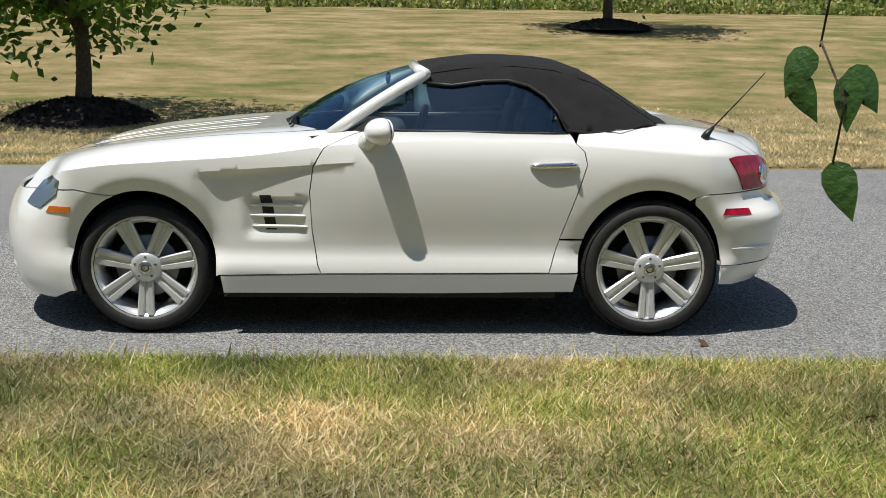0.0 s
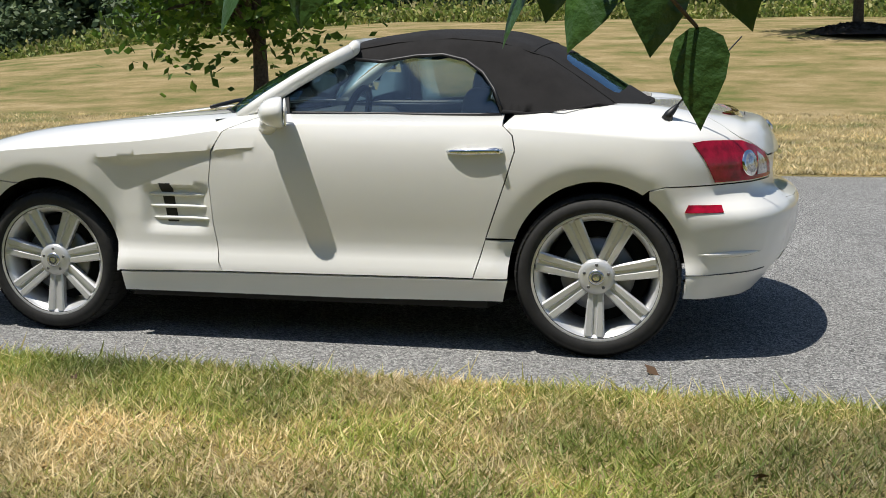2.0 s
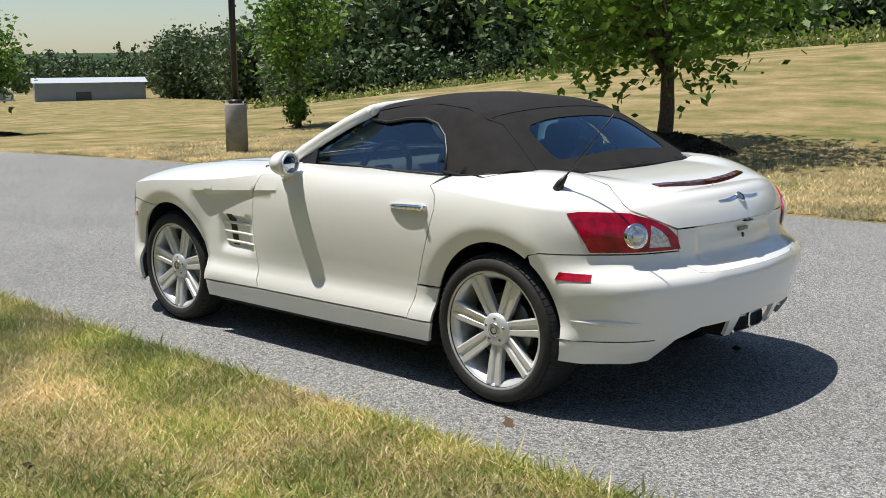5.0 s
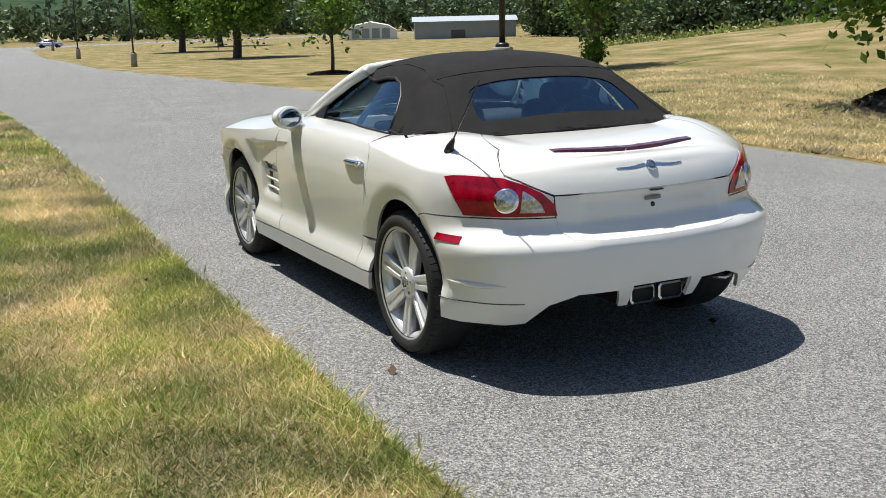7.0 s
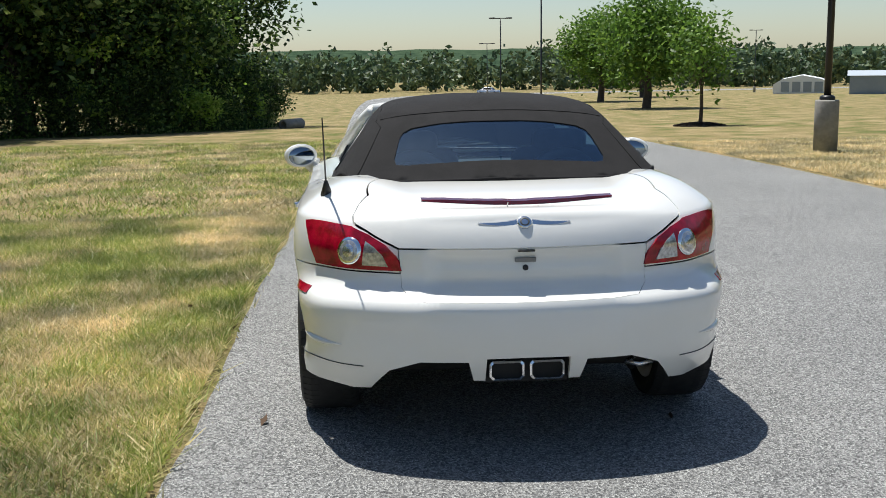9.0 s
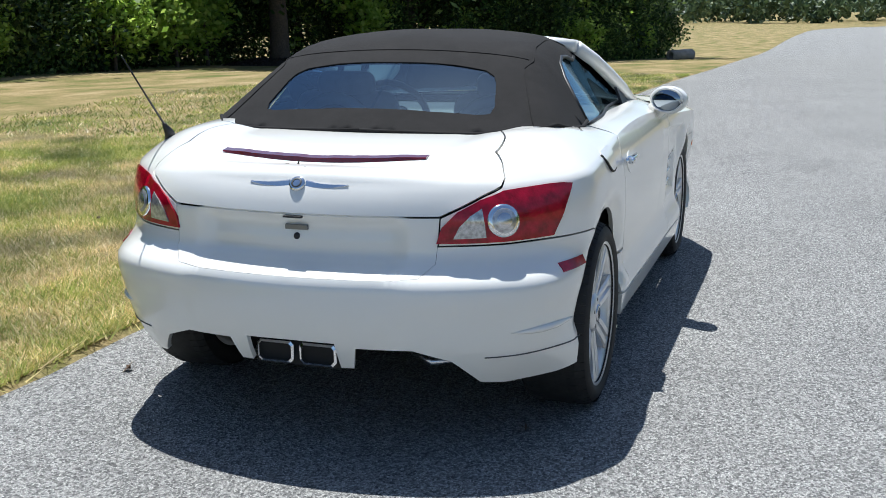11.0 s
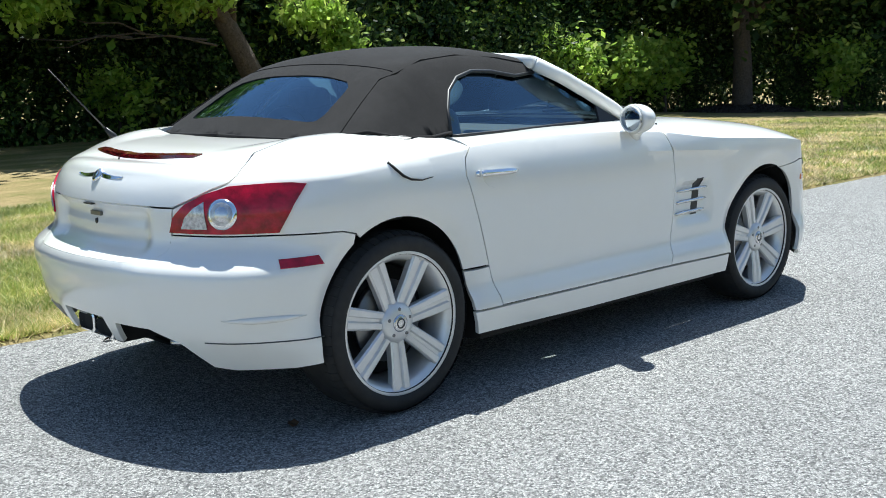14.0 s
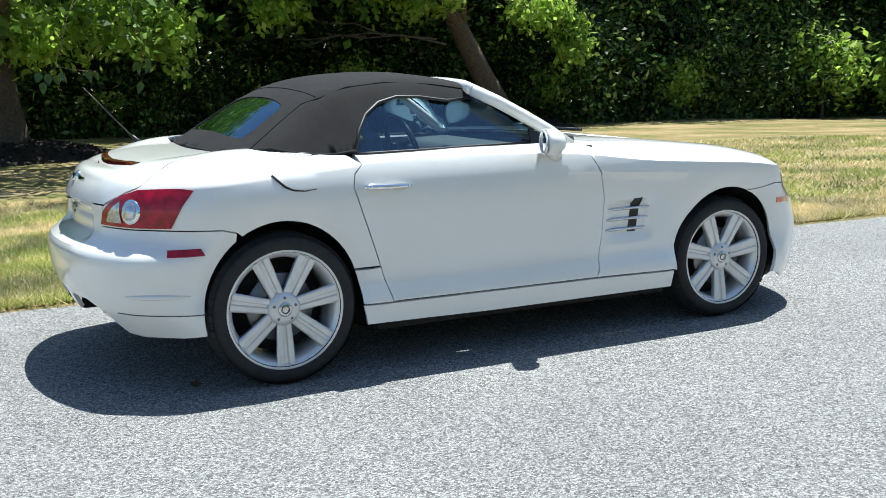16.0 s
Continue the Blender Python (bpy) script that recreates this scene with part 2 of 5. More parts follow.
def part(name, bm, material, parent=None, label="", smooth=True):
    me = bpy.data.meshes.new(name)
    bm.to_mesh(me)
    bm.free()
    me.materials.append(material)
    if smooth:
        me.polygons.foreach_set("use_smooth", [True] * len(me.polygons))
    ob = new(name, me)
    ob.parent = parent
    if label:
        tagged(ob, label)
    return ob


def box(cx, cy, cz, sx, sy, sz, bevel=0.0, m=None, seg=2, bm=None):
    """A bevelled box in a bmesh of its own or in bm."""
    b = bmesh.new()
    bmesh.ops.create_cube(b, size=1.0)
    bmesh.ops.scale(b, vec=(sx, sy, sz), verts=b.verts)
    if bevel:
        bmesh.ops.bevel(b, geom=list(b.edges), offset=bevel, segments=seg, profile=0.5, affect='EDGES')
    bmesh.ops.transform(b, matrix=Matrix.Translation((cx, cy, cz)) @ (m or Matrix()), verts=b.verts)
    if bm is None:
        return b
    me = bpy.data.meshes.new("tmp")
    b.to_mesh(me)
    b.free()
    bm.from_mesh(me)
    bpy.data.meshes.remove(me)
    return bm


def lathe(profile, n=48, axis="y", close=True):
    """A turned form: profile rows of (radius, along)."""
    b = bmesh.new()
    rings = []
    for r, a in profile:
        ring = []
        for k in range(n):
            c, s = r * math.cos(2 * math.pi * k / n), r * math.sin(2 * math.pi * k / n)
            ring.append(b.verts.new((c, a, s) if axis == "y" else (c, s, a)))
        rings.append(ring)
    for p, q in zip(rings, rings[1:]):
        for k in range(n):
            b.faces.new((p[k], p[(k + 1) % n], q[(k + 1) % n], q[k]))
    if close:
        for ring in (rings[0], rings[-1]):
            if profile[0 if ring is rings[0] else -1][0] > 1e-4:
                b.faces.new(ring)
    bmesh.ops.recalc_face_normals(b, faces=b.faces)
    return b


def tube(points, radius, n=8, taper=None):
    b = bmesh.new()
    pts = [Vector(p) for p in points]
    rings = []
    for i, p in enumerate(pts):
        d = (pts[min(i + 1, len(pts) - 1)] - pts[max(i - 1, 0)]).normalized()
        side = d.cross(Vector((0.13, 0.31, 1))).normalized()
        up = side.cross(d)
        r = radius if taper is None else radius * taper[i]
        rings.append([b.verts.new(p + r * (math.cos(2 * math.pi * k / n) * side + math.sin(2 * math.pi * k / n) * up)) for k in range(n)])
    for p, q in zip(rings, rings[1:]):
        for k in range(n):
            b.faces.new((p[k], p[(k + 1) % n], q[(k + 1) % n], q[k]))
    b.faces.new(rings[0])
    b.faces.new(rings[-1])
    bmesh.ops.recalc_face_normals(b, faces=b.faces)
    return b


def curve1(points):
    """A smooth function through rows of (x, value)."""
    xs, vs = np.array(points, float).T
    slope = np.gradient(vs, xs)

    def f(x):
        x = min(max(x, xs[0]), xs[-1])
        i = int(min(max(np.searchsorted(xs, x) - 1, 0), len(xs) - 2))
        h = xs[i + 1] - xs[i]
        t = (x - xs[i]) / h
        return ((2 * t**3 - 3 * t**2 + 1) * vs[i] + (t**3 - 2 * t**2 + t) * h * slope[i]
                + (-2 * t**3 + 3 * t**2) * vs[i + 1] + (t**3 - t**2) * h * slope[i + 1])
    return f


def smooth01(a, b, x):
    t = min(max((x - a) / (b - a), 0.0), 1.0)
    return t * t * (3 - 2 * t)


# ---- ground and road ----
road_left = curve1([(-214, 100), (-206, 50), (-197, 22), (-183, 10), (-165, 5.0), (-140, 1.6), (-110, 0.1), (-85, -0.6), (-60, -0.95), (-40, -1.0), (-24, -1.0), (-12, -1.1), (-6, -1.20), (-2, -1.29), (0, -1.35), (2, -1.36), (4, -1.40), (12, -1.42), (60, -1.42)])
road_right = curve1([(-198, 100), (-191, 60), (-183, 33), (-172, 22.5), (-150, 16), (-130, 13.8), (-95, 10.6), (-78, 10.0), (-64, 9.2), (-44, 8.0), (-32, 6.9), (-22, 6.0), (-14, 5.35), (-9, 5.25), (-4, 5.35), (1, 5.5), (5, 5.7), (12, 5.8), (60, 5.8)])
fall = curve1([(-1700, -7.0), (-400, -6.0), (-176, -4.0), (-126, -2.95), (-87, -2.3), (-60, -1.8), (-25, -0.55), (-12, -0.10), (-8, -0.015), (-6, 0.0), (-5, 0.0), (-3, 0.0), (0, 0.0), (60, 0.0), (1700, 0.0)])


def rise(x, y):
    """The ground's height away from the road."""
    d = y - road_right(x)
    h = 0.02 + fall(x)
    if d > 0:
        h += 2.1 * smooth01(3, 30, d) * smooth01(45, 8, -x)
    return h + 0.02 * math.sin(0.9 * x + 0.4 * y) * smooth01(2, 6, max(d, road_left(x) - y))


def ground_and_road():
    xs = [-1600, -700, -300, -240, -220] + list(np.arange(-214, -20, 2.0)) + list(np.arange(-20, 12, 0.25)) + [13, 15, 18, 24, 34, 60, 150, 500, 1600]
    out = [-1500, -500, -200, -90, -50, -30, -20, -14, -10, -7, -5, -3.5, -2.4, -1.6, -1.0, -0.6, -0.3, -0.12, 0.0]
    verts, rows = [], []
    for x in xs:
        l, r = road_left(x), road_right(x)
        wl, wr = 0.03 * noise.noise((x * 1.7, 3.1, 0)), 0.03 * noise.noise((x * 1.7, 9.1, 0))
        ys = [l + wl + o for o in out] + [l + wl + 0.25, r + wr - 0.25] + [r + wr - o for o in reversed(out)]
        row = []
        for k, y in enumerate(ys):
            inside = len(out) <= k < len(out) + 2
            row.append(len(verts))
            verts.append((x, y, fall(x) - 0.05 if inside else rise(x, y)))
        rows.append(row)
    faces = [(p[k], q[k], q[k + 1], p[k + 1]) for p, q in zip(rows, rows[1:]) for k in range(len(p) - 1)]
    g = raw("ground", verts, faces, LAWN, smooth=True)
    tagged(g, "mown lawn of green and straw-dry grass beside the road", "lawn", kind="structure")
    verts, rows = [], []
    for x in xs[5:-2]:
        l, r = road_left(x) - 0.06, road_right(x) + 0.06
        l += 0.025 * noise.noise((x * 2.3, 1.1, 0))
        row = []
        for k in range(13):
            f = k / 12
            row.append(len(verts))
            verts.append((x, l + (r - l) * f, fall(x)))
        rows.append(row)
    faces = [(p[k], q[k], q[k + 1], p[k + 1]) for p, q in zip(rows, rows[1:]) for k in range(12)]
    rd = raw("road", verts, faces, ASPHALT)
    tagged(rd, "pale grey asphalt lane with coarse open stones", "road", kind="structure")


ground_and_road()


# ---- the car ----
def car_surface():
    """The body's outside as a function of u, metres along the plan from the nose, and q: height on the flank, and past the shoulder the way to the middle."""
    plan = [(-0.835, 0.0), (-0.815, 0.25), (-0.735, 0.50), (-0.60, 0.70), (-0.38, 0.835), (-0.1, 0.862), (0.3, 0.862), (0.8, 0.855), (1.4, 0.846), (2.0, 0.838),
            (2.4, 0.845), (2.68, 0.834), (2.87, 0.796), (3.03, 0.695), (3.140, 0.50), (3.205, 0.26), (3.228, 0.0)]
    pts = [Vector((*p, 0)) for p in plan]
    first, last = Vector((plan[0][0] + 0.02, -0.25, 0)), Vector((plan[-1][0] - 0.02, -0.25, 0))
    ctl = [first] + pts + [last]
    dense = []
    for i in range(1, len(ctl) - 2):
        p0, p1, p2, p3 = ctl[i - 1:i + 3]
        for k in range(24):
            t = k / 24
            dense.append(0.5 * (2 * p1 + (p2 - p0) * t + (2 * p0 - 5 * p1 + 4 * p2 - p3) * t**2 + (3 * p1 - p0 - 3 * p2 + p3) * t**3))
    dense.append(pts[-1])
    dense = np.array([(p.x, p.y) for p in dense])
    run = np.r_[0, np.cumsum(np.hypot(*np.diff(dense, axis=0).T))]
    tangent = np.gradient(dense, run, axis=0)
    tangent[0], tangent[-1] = (0, 1), (0, -1)
    return dense, run, tangent


PLAN, RUN, TANGENT = car_surface()
UEND = RUN[-1]
XMAX_I = int(np.argmax(PLAN[:, 1] > 0.83))


def u_at(x):
    """u of the flank at x."""
    i = np.searchsorted(PLAN[:, 0], x)
    i = min(max(i, 1), len(RUN) - 1)
    a = (x - PLAN[i - 1, 0]) / max(PLAN[i, 0] - PLAN[i - 1, 0], 1e-6)
    return RUN[i - 1] + a * (RUN[i] - RUN[i - 1])


side_in = curve1([(0.10, 0.05), (0.20, 0.02), (0.27, 0.006), (0.325, 0.0), (0.345, 0.004), (0.39, 0.024), (0.46, 0.024), (0.56, 0.014), (0.68, 0.006), (0.78, 0.008), (0.86, 0.022), (0.91, 0.042), (0.96, 0.080)])
rear_in = curve1([(0.15, 0.18), (0.25, 0.10), (0.35, 0.045), (0.47, 0.014), (0.56, 0.0), (0.585, 0.006), (0.612, 0.040), (0.64, 0.074), (0.70, 0.092), (0.775, 0.094), (0.82, 0.110), (0.87, 0.14), (0.93, 0.20)])
plate_in = curve1([(0.15, 0.18), (0.35, 0.045), (0.56, 0.0), (0.585, 0.004), (0.612, 0.036), (0.63, 0.088), (0.70, 0.116), (0.755, 0.118), (0.776, 0.097), (0.82, 0.109), (0.87, 0.14), (0.93, 0.20)])
nose_in = curve1([(0.08, 0.12), (0.18, 0.04), (0.30, 0.008), (0.42, 0.0), (0.55, 0.022), (0.64, 0.07), (0.70, 0.13), (0.78, 0.24)])
shoulder = curve1([(-0.84, 0.66), (-0.7, 0.68), (-0.5, 0.735), (-0.2, 0.79), (0.1, 0.815), (0.5, 0.845), (0.9, 0.895), (1.2, 0.915), (2.0, 0.915), (2.4, 0.888), (2.7, 0.868), (2.95, 0.862), (3.2, 0.872)])
middle_z = curve1([(-0.70, 0.725), (-0.5, 0.79), (-0.22, 0.85), (0.2, 0.905), (0.6, 0.945), (0.9, 0.965), (1.3, 0.96), (2.0, 0.960), (2.55, 0.968), (2.72, 0.958), (2.85, 0.943), (2.93, 0.926), (2.99, 0.905)])
AXLES = ((0.0, 0.318, 0.340), (2.4, 0.330, 0.350))
TALL = 1.06


def crest_line(x):
    return 0.772 + (x - 0.27) * 0.068


def spear(x):
    """Height of the undercut below the crease of the front wing."""
    return 0.040 * smooth01(0.22, 0.39, x) * max(min((1.06 - x) / 0.66, 1.0), 0.0)


def skin(u, q, out=0.0):
    """A point of the left flank or top (y is positive here; the caller mirrors)."""
    u = min(max(u, 0.0), UEND)
    i = int(min(max(np.searchsorted(RUN, u) - 1, 0), len(RUN) - 2))
    a = (u - RUN[i]) / (RUN[i + 1] - RUN[i])
    px, py = PLAN[i] + a * (PLAN[i + 1] - PLAN[i])
    tx, ty = TANGENT[i] + a * (TANGENT[i + 1] - TANGENT[i])
    k = math.hypot(tx, ty)
    nx, ny = -ty / k, tx / k
    zs = shoulder(px)
    z = min(q, zs)
    wf = smooth01(-0.30, -0.66, px)
    wr = smooth01(2.62, 3.02, px)
    wp = smooth01(0.390, 0.312, py) if px > 2.9 else 0.0
    d = side_in(z) * (1 - wf - wr) + nose_in(z) * wf + wr * (rear_in(z) * (1 - wp) + plate_in(z) * wp)
    if wf + wr < 0.999:
        for ax, az, r in AXLES:
            rho = math.hypot(px - ax, (z - az) / TALL)
            if z > az - 0.12:
                d += (1 - wf - wr) * 0.024 * (1 - smooth01(r - 0.01, r + 0.065, rho)) * smooth01(az - 0.12, az + 0.1, z)
        thick = spear(px)
        if thick > 0.001 and z < crest_line(px):
            below = crest_line(px) - z
            d += 0.75 * thick * min(below / thick, 1.0) * smooth01(0.45, 0.08, below)
        if 0.46 < px < 0.80:
            w = smooth01(0.46, 0.52, px) * smooth01(0.80, 0.70, px) * smooth01(0.655, 0.64, z) * smooth01(0.46, 0.50, z)
            d += 0.022 * w
    sx, sy = px - nx * d, py - ny * d
    if q <= zs:
        return Vector((sx + nx * out, sy + ny * out, z))
    t = min(q - zs, 1.0)
    cx = min(max(sx, -0.64), 2.97)
    cz = middle_z(cx)
    lift = 1 - (1 - t) ** 6
    # the haunch over the rear wheel and the front wing stand a little proud
    crown = 0.030 * smooth01(1.9, 2.35, sx) * smooth01(2.9, 2.55, sx) * math.sin(math.pi * min(t / 0.5, 1)) + 0.012 * smooth01(-0.6, -0.1, sx) * smooth01(0.8, 0.2, sx) * math.sin(math.pi * min(t / 0.55, 1))
    return Vector((sx + (cx - sx) * t, sy * (1 - t), zs + max(cz - zs, 0.0) * lift + crown + out))


def plan_x(u):
    return float(np.interp(u, RUN, PLAN[:, 0]))


def inside(p, poly):
    x, y = p
    hit = False
    for (x0, y0), (x1, y1) in zip(poly, poly[1:] + poly[:1]):
        if (y0 > y) != (y1 > y) and x < (x1 - x0) * (y - y0) / (y1 - y0) + x0:
            hit = not hit
    return hit


def split_up(poly, step):
    out = []
    for (x0, y0), (x1, y1) in zip(poly, poly[1:] + poly[:1]):
        n = max(1, int(math.hypot(x1 - x0, y1 - y0) / step))
        out += [(x0 + (x1 - x0) * k / n, y0 + (y1 - y0) * k / n) for k in range(n)]
    return out


def shrunk(poly, gap):
    """The outline moved inwards by gap."""
    area = sum(x0 * y1 - x1 * y0 for (x0, y0), (x1, y1) in zip(poly, poly[1:] + poly[:1]))
    sign = 1 if area > 0 else -1
    out = []
    for i, (x, y) in enumerate(poly):
        (xa, ya), (xb, yb) = poly[i - 1], poly[(i + 1) % len(poly)]
        tx, ty = xb - xa, yb - ya
        k = math.hypot(tx, ty) or 1
        out.append((x - sign * ty / k * gap, y + sign * tx / k * gap))
    return out


def patch(bm, poly, place, step=0.04, gap=0.0025, lip=0.018, holes=(), mirror=False, lines=False):
    """Fills an outline of the (a, b) plane with a fine net laid on the surface place(a, b), with edges turned in by lip."""
    from mathutils.geometry import delaunay_2d_cdt
    poly = split_up(poly, step)
    if gap:
        poly = shrunk(poly, gap)
    loops = [poly] + [split_up(h, step) for h in holes]
    pts, edges = [], []
    for lp in loops:
        base = len(pts)
        pts += lp
        edges += [(base + i, base + (i + 1) % len(lp)) for i in range(len(lp))]
    xs, ys = [p[0] for p in poly], [p[1] for p in poly]
    nx, ny = int((max(xs) - min(xs)) / step), int((max(ys) - min(ys)) / step)
    edge_pts = np.array(pts)
    broken = []
    if place is skin or lines:
        for fold in (lambda u: shoulder(plan_x(u)), lambda u: shoulder(plan_x(u)) - 0.012, lambda u: shoulder(plan_x(u)) + 0.02,
                     lambda u: crest_line(plan_x(u)) if 0.2 < plan_x(u) < 1.08 else -1, lambda u: crest_line(plan_x(u)) - spear(plan_x(u)) if 0.28 < plan_x(u) < 0.98 else -1):
            last = None
            for u in np.arange(min(xs), max(xs), step * 0.6):
                p = (u, fold(u))
                if np.min(np.hypot(*(edge_pts - p).T)) > step * 0.25 and inside(p, poly) and not any(inside(p, h) for h in loops[1:]):
                    pts.append(p)
                    broken.append(p)
                    if last == len(pts) - 2:
                        edges.append((last, last + 1))
                    last = len(pts) - 1
    if broken:
        edge_pts = np.concatenate([edge_pts, np.array(broken)])
    for i in range(1, nx + 1):
        for j in range(1, ny + 1):
            p = (min(xs) + (i - 0.5 * (j % 2)) * step, min(ys) + j * step)
            if np.min(np.hypot(*(edge_pts - p).T)) > step * 0.45 and inside(p, poly) and not any(inside(p, h) for h in loops[1:]):
                pts.append(p)
    vs, _, fs, *_ = delaunay_2d_cdt([Vector(p) for p in pts], edges, [], 0, 1e-6)
    made = [bm.verts.new(place(v.x, v.y)) for v in vs]
    if mirror:
        for v in made:
            v.co.y = -v.co.y
    new_faces = []
    for f in fs:
        c = (sum(vs[i].x for i in f) / 3, sum(vs[i].y for i in f) / 3)
        if inside(c, poly) and not any(inside(c, h) for h in loops[1:]):
            try:
                new_faces.append(bm.faces.new([made[i] for i in f]))
            except ValueError:
                pass
    bm.normal_update()
    new_faces_set = set(new_faces)
    mid = sum((f.calc_center_median() for f in new_faces), Vector()) / max(len(new_faces), 1)
    away = sum(((f.calc_center_median() - Vector((1.3, 0, 0.45))).dot(f.normal) * f.calc_area() for f in new_faces))
    if away < 0:
        bmesh.ops.reverse_faces(bm, faces=new_faces)
    bm.normal_update()
    if lip:
        rim = [e for e in {e for f in new_faces for e in f.edges} if sum(f in new_faces_set for f in e.link_faces) == 1]
        normals = {v: v.normal.copy() for e in rim for v in e.verts}
        deep = {v: bm.verts.new(v.co - n * lip) for v, n in normals.items()}
        for e in rim:
            a, b = e.verts
            f0 = e.link_faces[0]
            loop = [l for l in f0.loops if l.edge == e][0]
            if loop.vert == a:
                a, b = b, a
            bm.faces.new((a, b, deep[b], deep[a]))
    loose = [v for v in made if not v.link_faces]
    bmesh.ops.delete(bm, geom=loose, context='VERTS')
    return bm


def sharp_part(name, bm, material, parent, label="", angle=50):
    ob = part(name, bm, material, parent, label)
    ob.data.set_sharp_from_angle(angle=radians(angle))
    return ob


def arc(cx, cz, r, a0, a1, n=18):
    return [(u_at(cx + r * math.cos(radians(a0 + (a1 - a0) * k / n))), cz + r * TALL * math.sin(radians(a0 + (a1 - a0) * k / n))) for k in range(n + 1)]


def flank(points):
    return [(u_at(x), z) for x, z in points]


def top_at(x, t):
    """u and q for the place on the top at x and t of the way to the middle."""
    return (u_at(x), shoulder(x) + t)


def loft_wheel(kind):
    """One wheel round the y axis, its face towards -y."""
    front = kind == "front"
    R, rim, half = (0.318, 0.243, 0.108) if front else (0.330, 0.254, 0.125)
    w = new("wheel")
    t = [(rim - 0.006, -half + 0.020), (rim + 0.012, -half + 0.006), (rim + 0.035, -half), (R - 0.022, -half + 0.010), (R - 0.006, -half + 0.028), (R, -half + 0.05),
         (R, half - 0.05), (R - 0.006, half - 0.028), (R - 0.022, half - 0.010), (rim + 0.012, half - 0.006), (rim - 0.006, half - 0.02)]
    tyre = part("tyre", lathe(t, 72, close=False), RUBBER, w, "black low-profile tyre")
    # tread blocks round both shoulders
    for s in (-1, 1):
        b = bmesh.new()
        for k in range(60):
            lo, hi = s * (half - 0.075), s * (half - 0.012)
            rows = []
            for a in (k - 0.44, k - 0.40, k + 0.40, k + 0.44):
                c, sn = math.cos(2 * math.pi * a / 60), math.sin(2 * math.pi * a / 60)
                r0 = R - 0.003 if a in (k - 0.44, k + 0.44) else R + 0.0012
                rows.append([b.verts.new((r * c, y, r * sn)) for r, y in ((r0, lo), (r0, s * (half - 0.045)), (r0 - 0.012, hi))])
            for p, q in zip(rows, rows[1:]):
                for n in range(2):
                    b.faces.new((p[n], q[n], q[n + 1], p[n + 1]))
        bmesh.ops.recalc_face_normals(b, faces=b.faces)
        tagged(part("tread", b, RUBBER, tyre, smooth=False), kind="stuff")
    barrel = [(rim - 0.004, -half + 0.014), (rim + 0.008, -half + 0.010), (rim + 0.010, -half + 0.016), (rim - 0.010, -half + 0.024), (rim - 0.026, -half + 0.040), (rim - 0.034, -half + 0.075), (rim - 0.045, half - 0.03), (rim - 0.005, half - 0.02)]
    rimob = part("rim", lathe(barrel, 72, close=False), ALLOY, w, "silver alloy rim")
    b = bmesh.new()
    for k in range(7):
        m = Matrix.Rotation(2 * math.pi * k / 7 + math.pi / 2 + 0.02, 4, 'Y')
        r0, r1 = 0.055, rim - 0.012
        sec = []
        for f in (0.0, 0.5, 1.0):
            r = r0 + (r1 - r0) * f
            hw = 0.031 + 0.011 * f
            yf = -half + 0.030 - 0.010 * math.sin(math.pi * f * 0.5) + 0.012 * (1 - f)
            sec.append([(r, yf + 0.035, -hw * 0.9), (r, yf + 0.006, -hw), (r, yf, -hw * 0.82), (r, yf + 0.001, -hw * 0.30), (r, yf + 0.010, -hw * 0.16), (r, yf + 0.010, hw * 0.16), (r, yf + 0.001, hw * 0.30), (r, yf, hw * 0.82), (r, yf + 0.006, hw), (r, yf + 0.035, hw * 0.9)])
        rows = [[b.verts.new(m @ Vector(p)) for p in row] for row in sec]
        for p, q in zip(rows, rows[1:]):
            for i in range(len(p)):
                b.faces.new((p[i], p[(i + 1) % len(p)], q[(i + 1) % len(p)], q[i]))
    bmesh.ops.recalc_face_normals(b, faces=b.faces)
    sharp_part("spokes", b, ALLOY, rimob, "seven ribbed silver spokes", 30)
    hub = part("hub", lathe([(0.0, -half + 0.026), (0.040, -half + 0.026), (0.062, -half + 0.030), (0.074, -half + 0.042), (0.076, -half + 0.075), (0.0, -half + 0.08)], 40), ALLOY, rimob)
    cap = part("center_cap", lathe([(0.0, -half + 0.0205), (0.026, -half + 0.0205), (0.032, -half + 0.024), (0.032, -half + 0.03)], 32), SATIN, hub, "round wheel cap with a small dark emblem")
    part("emblem", lathe([(0.014, -half + 0.0192), (0.019, -half + 0.0192), (0.0195, -half + 0.0215), (0.0135, -half + 0.0215)], 24, close=False), TRIM, cap)
    for k in range(5):
        a = 2 * math.pi * k / 5 + 0.3
        b = lathe([(0.0, -half + 0.026), (0.0065, -half + 0.026), (0.007, -half + 0.032)], 10)
        bmesh.ops.translate(b, vec=(0.050 * math.cos(a), 0, 0.050 * math.sin(a)), verts=b.verts)
        part("lug_bolt", b, STEEL, hub)
    part("brake_disc", lathe([(0.06, -0.035), (0.148, -0.035), (0.150, -0.030), (0.150, -0.012), (0.06, -0.012)], 40, close=False), STEEL, w, "grey steel brake disc")
    part("back_plate", lathe([(0.0, 0.02), (rim - 0.05, 0.02), (rim - 0.05, 0.03), (0.0, 0.03)], 40), UNDER, w)
    return w


CAR_SCALE = Vector((1.0, 1.04, 1.015))
CABIN = 0.90  # the cabin is narrower than the shoulders of the body


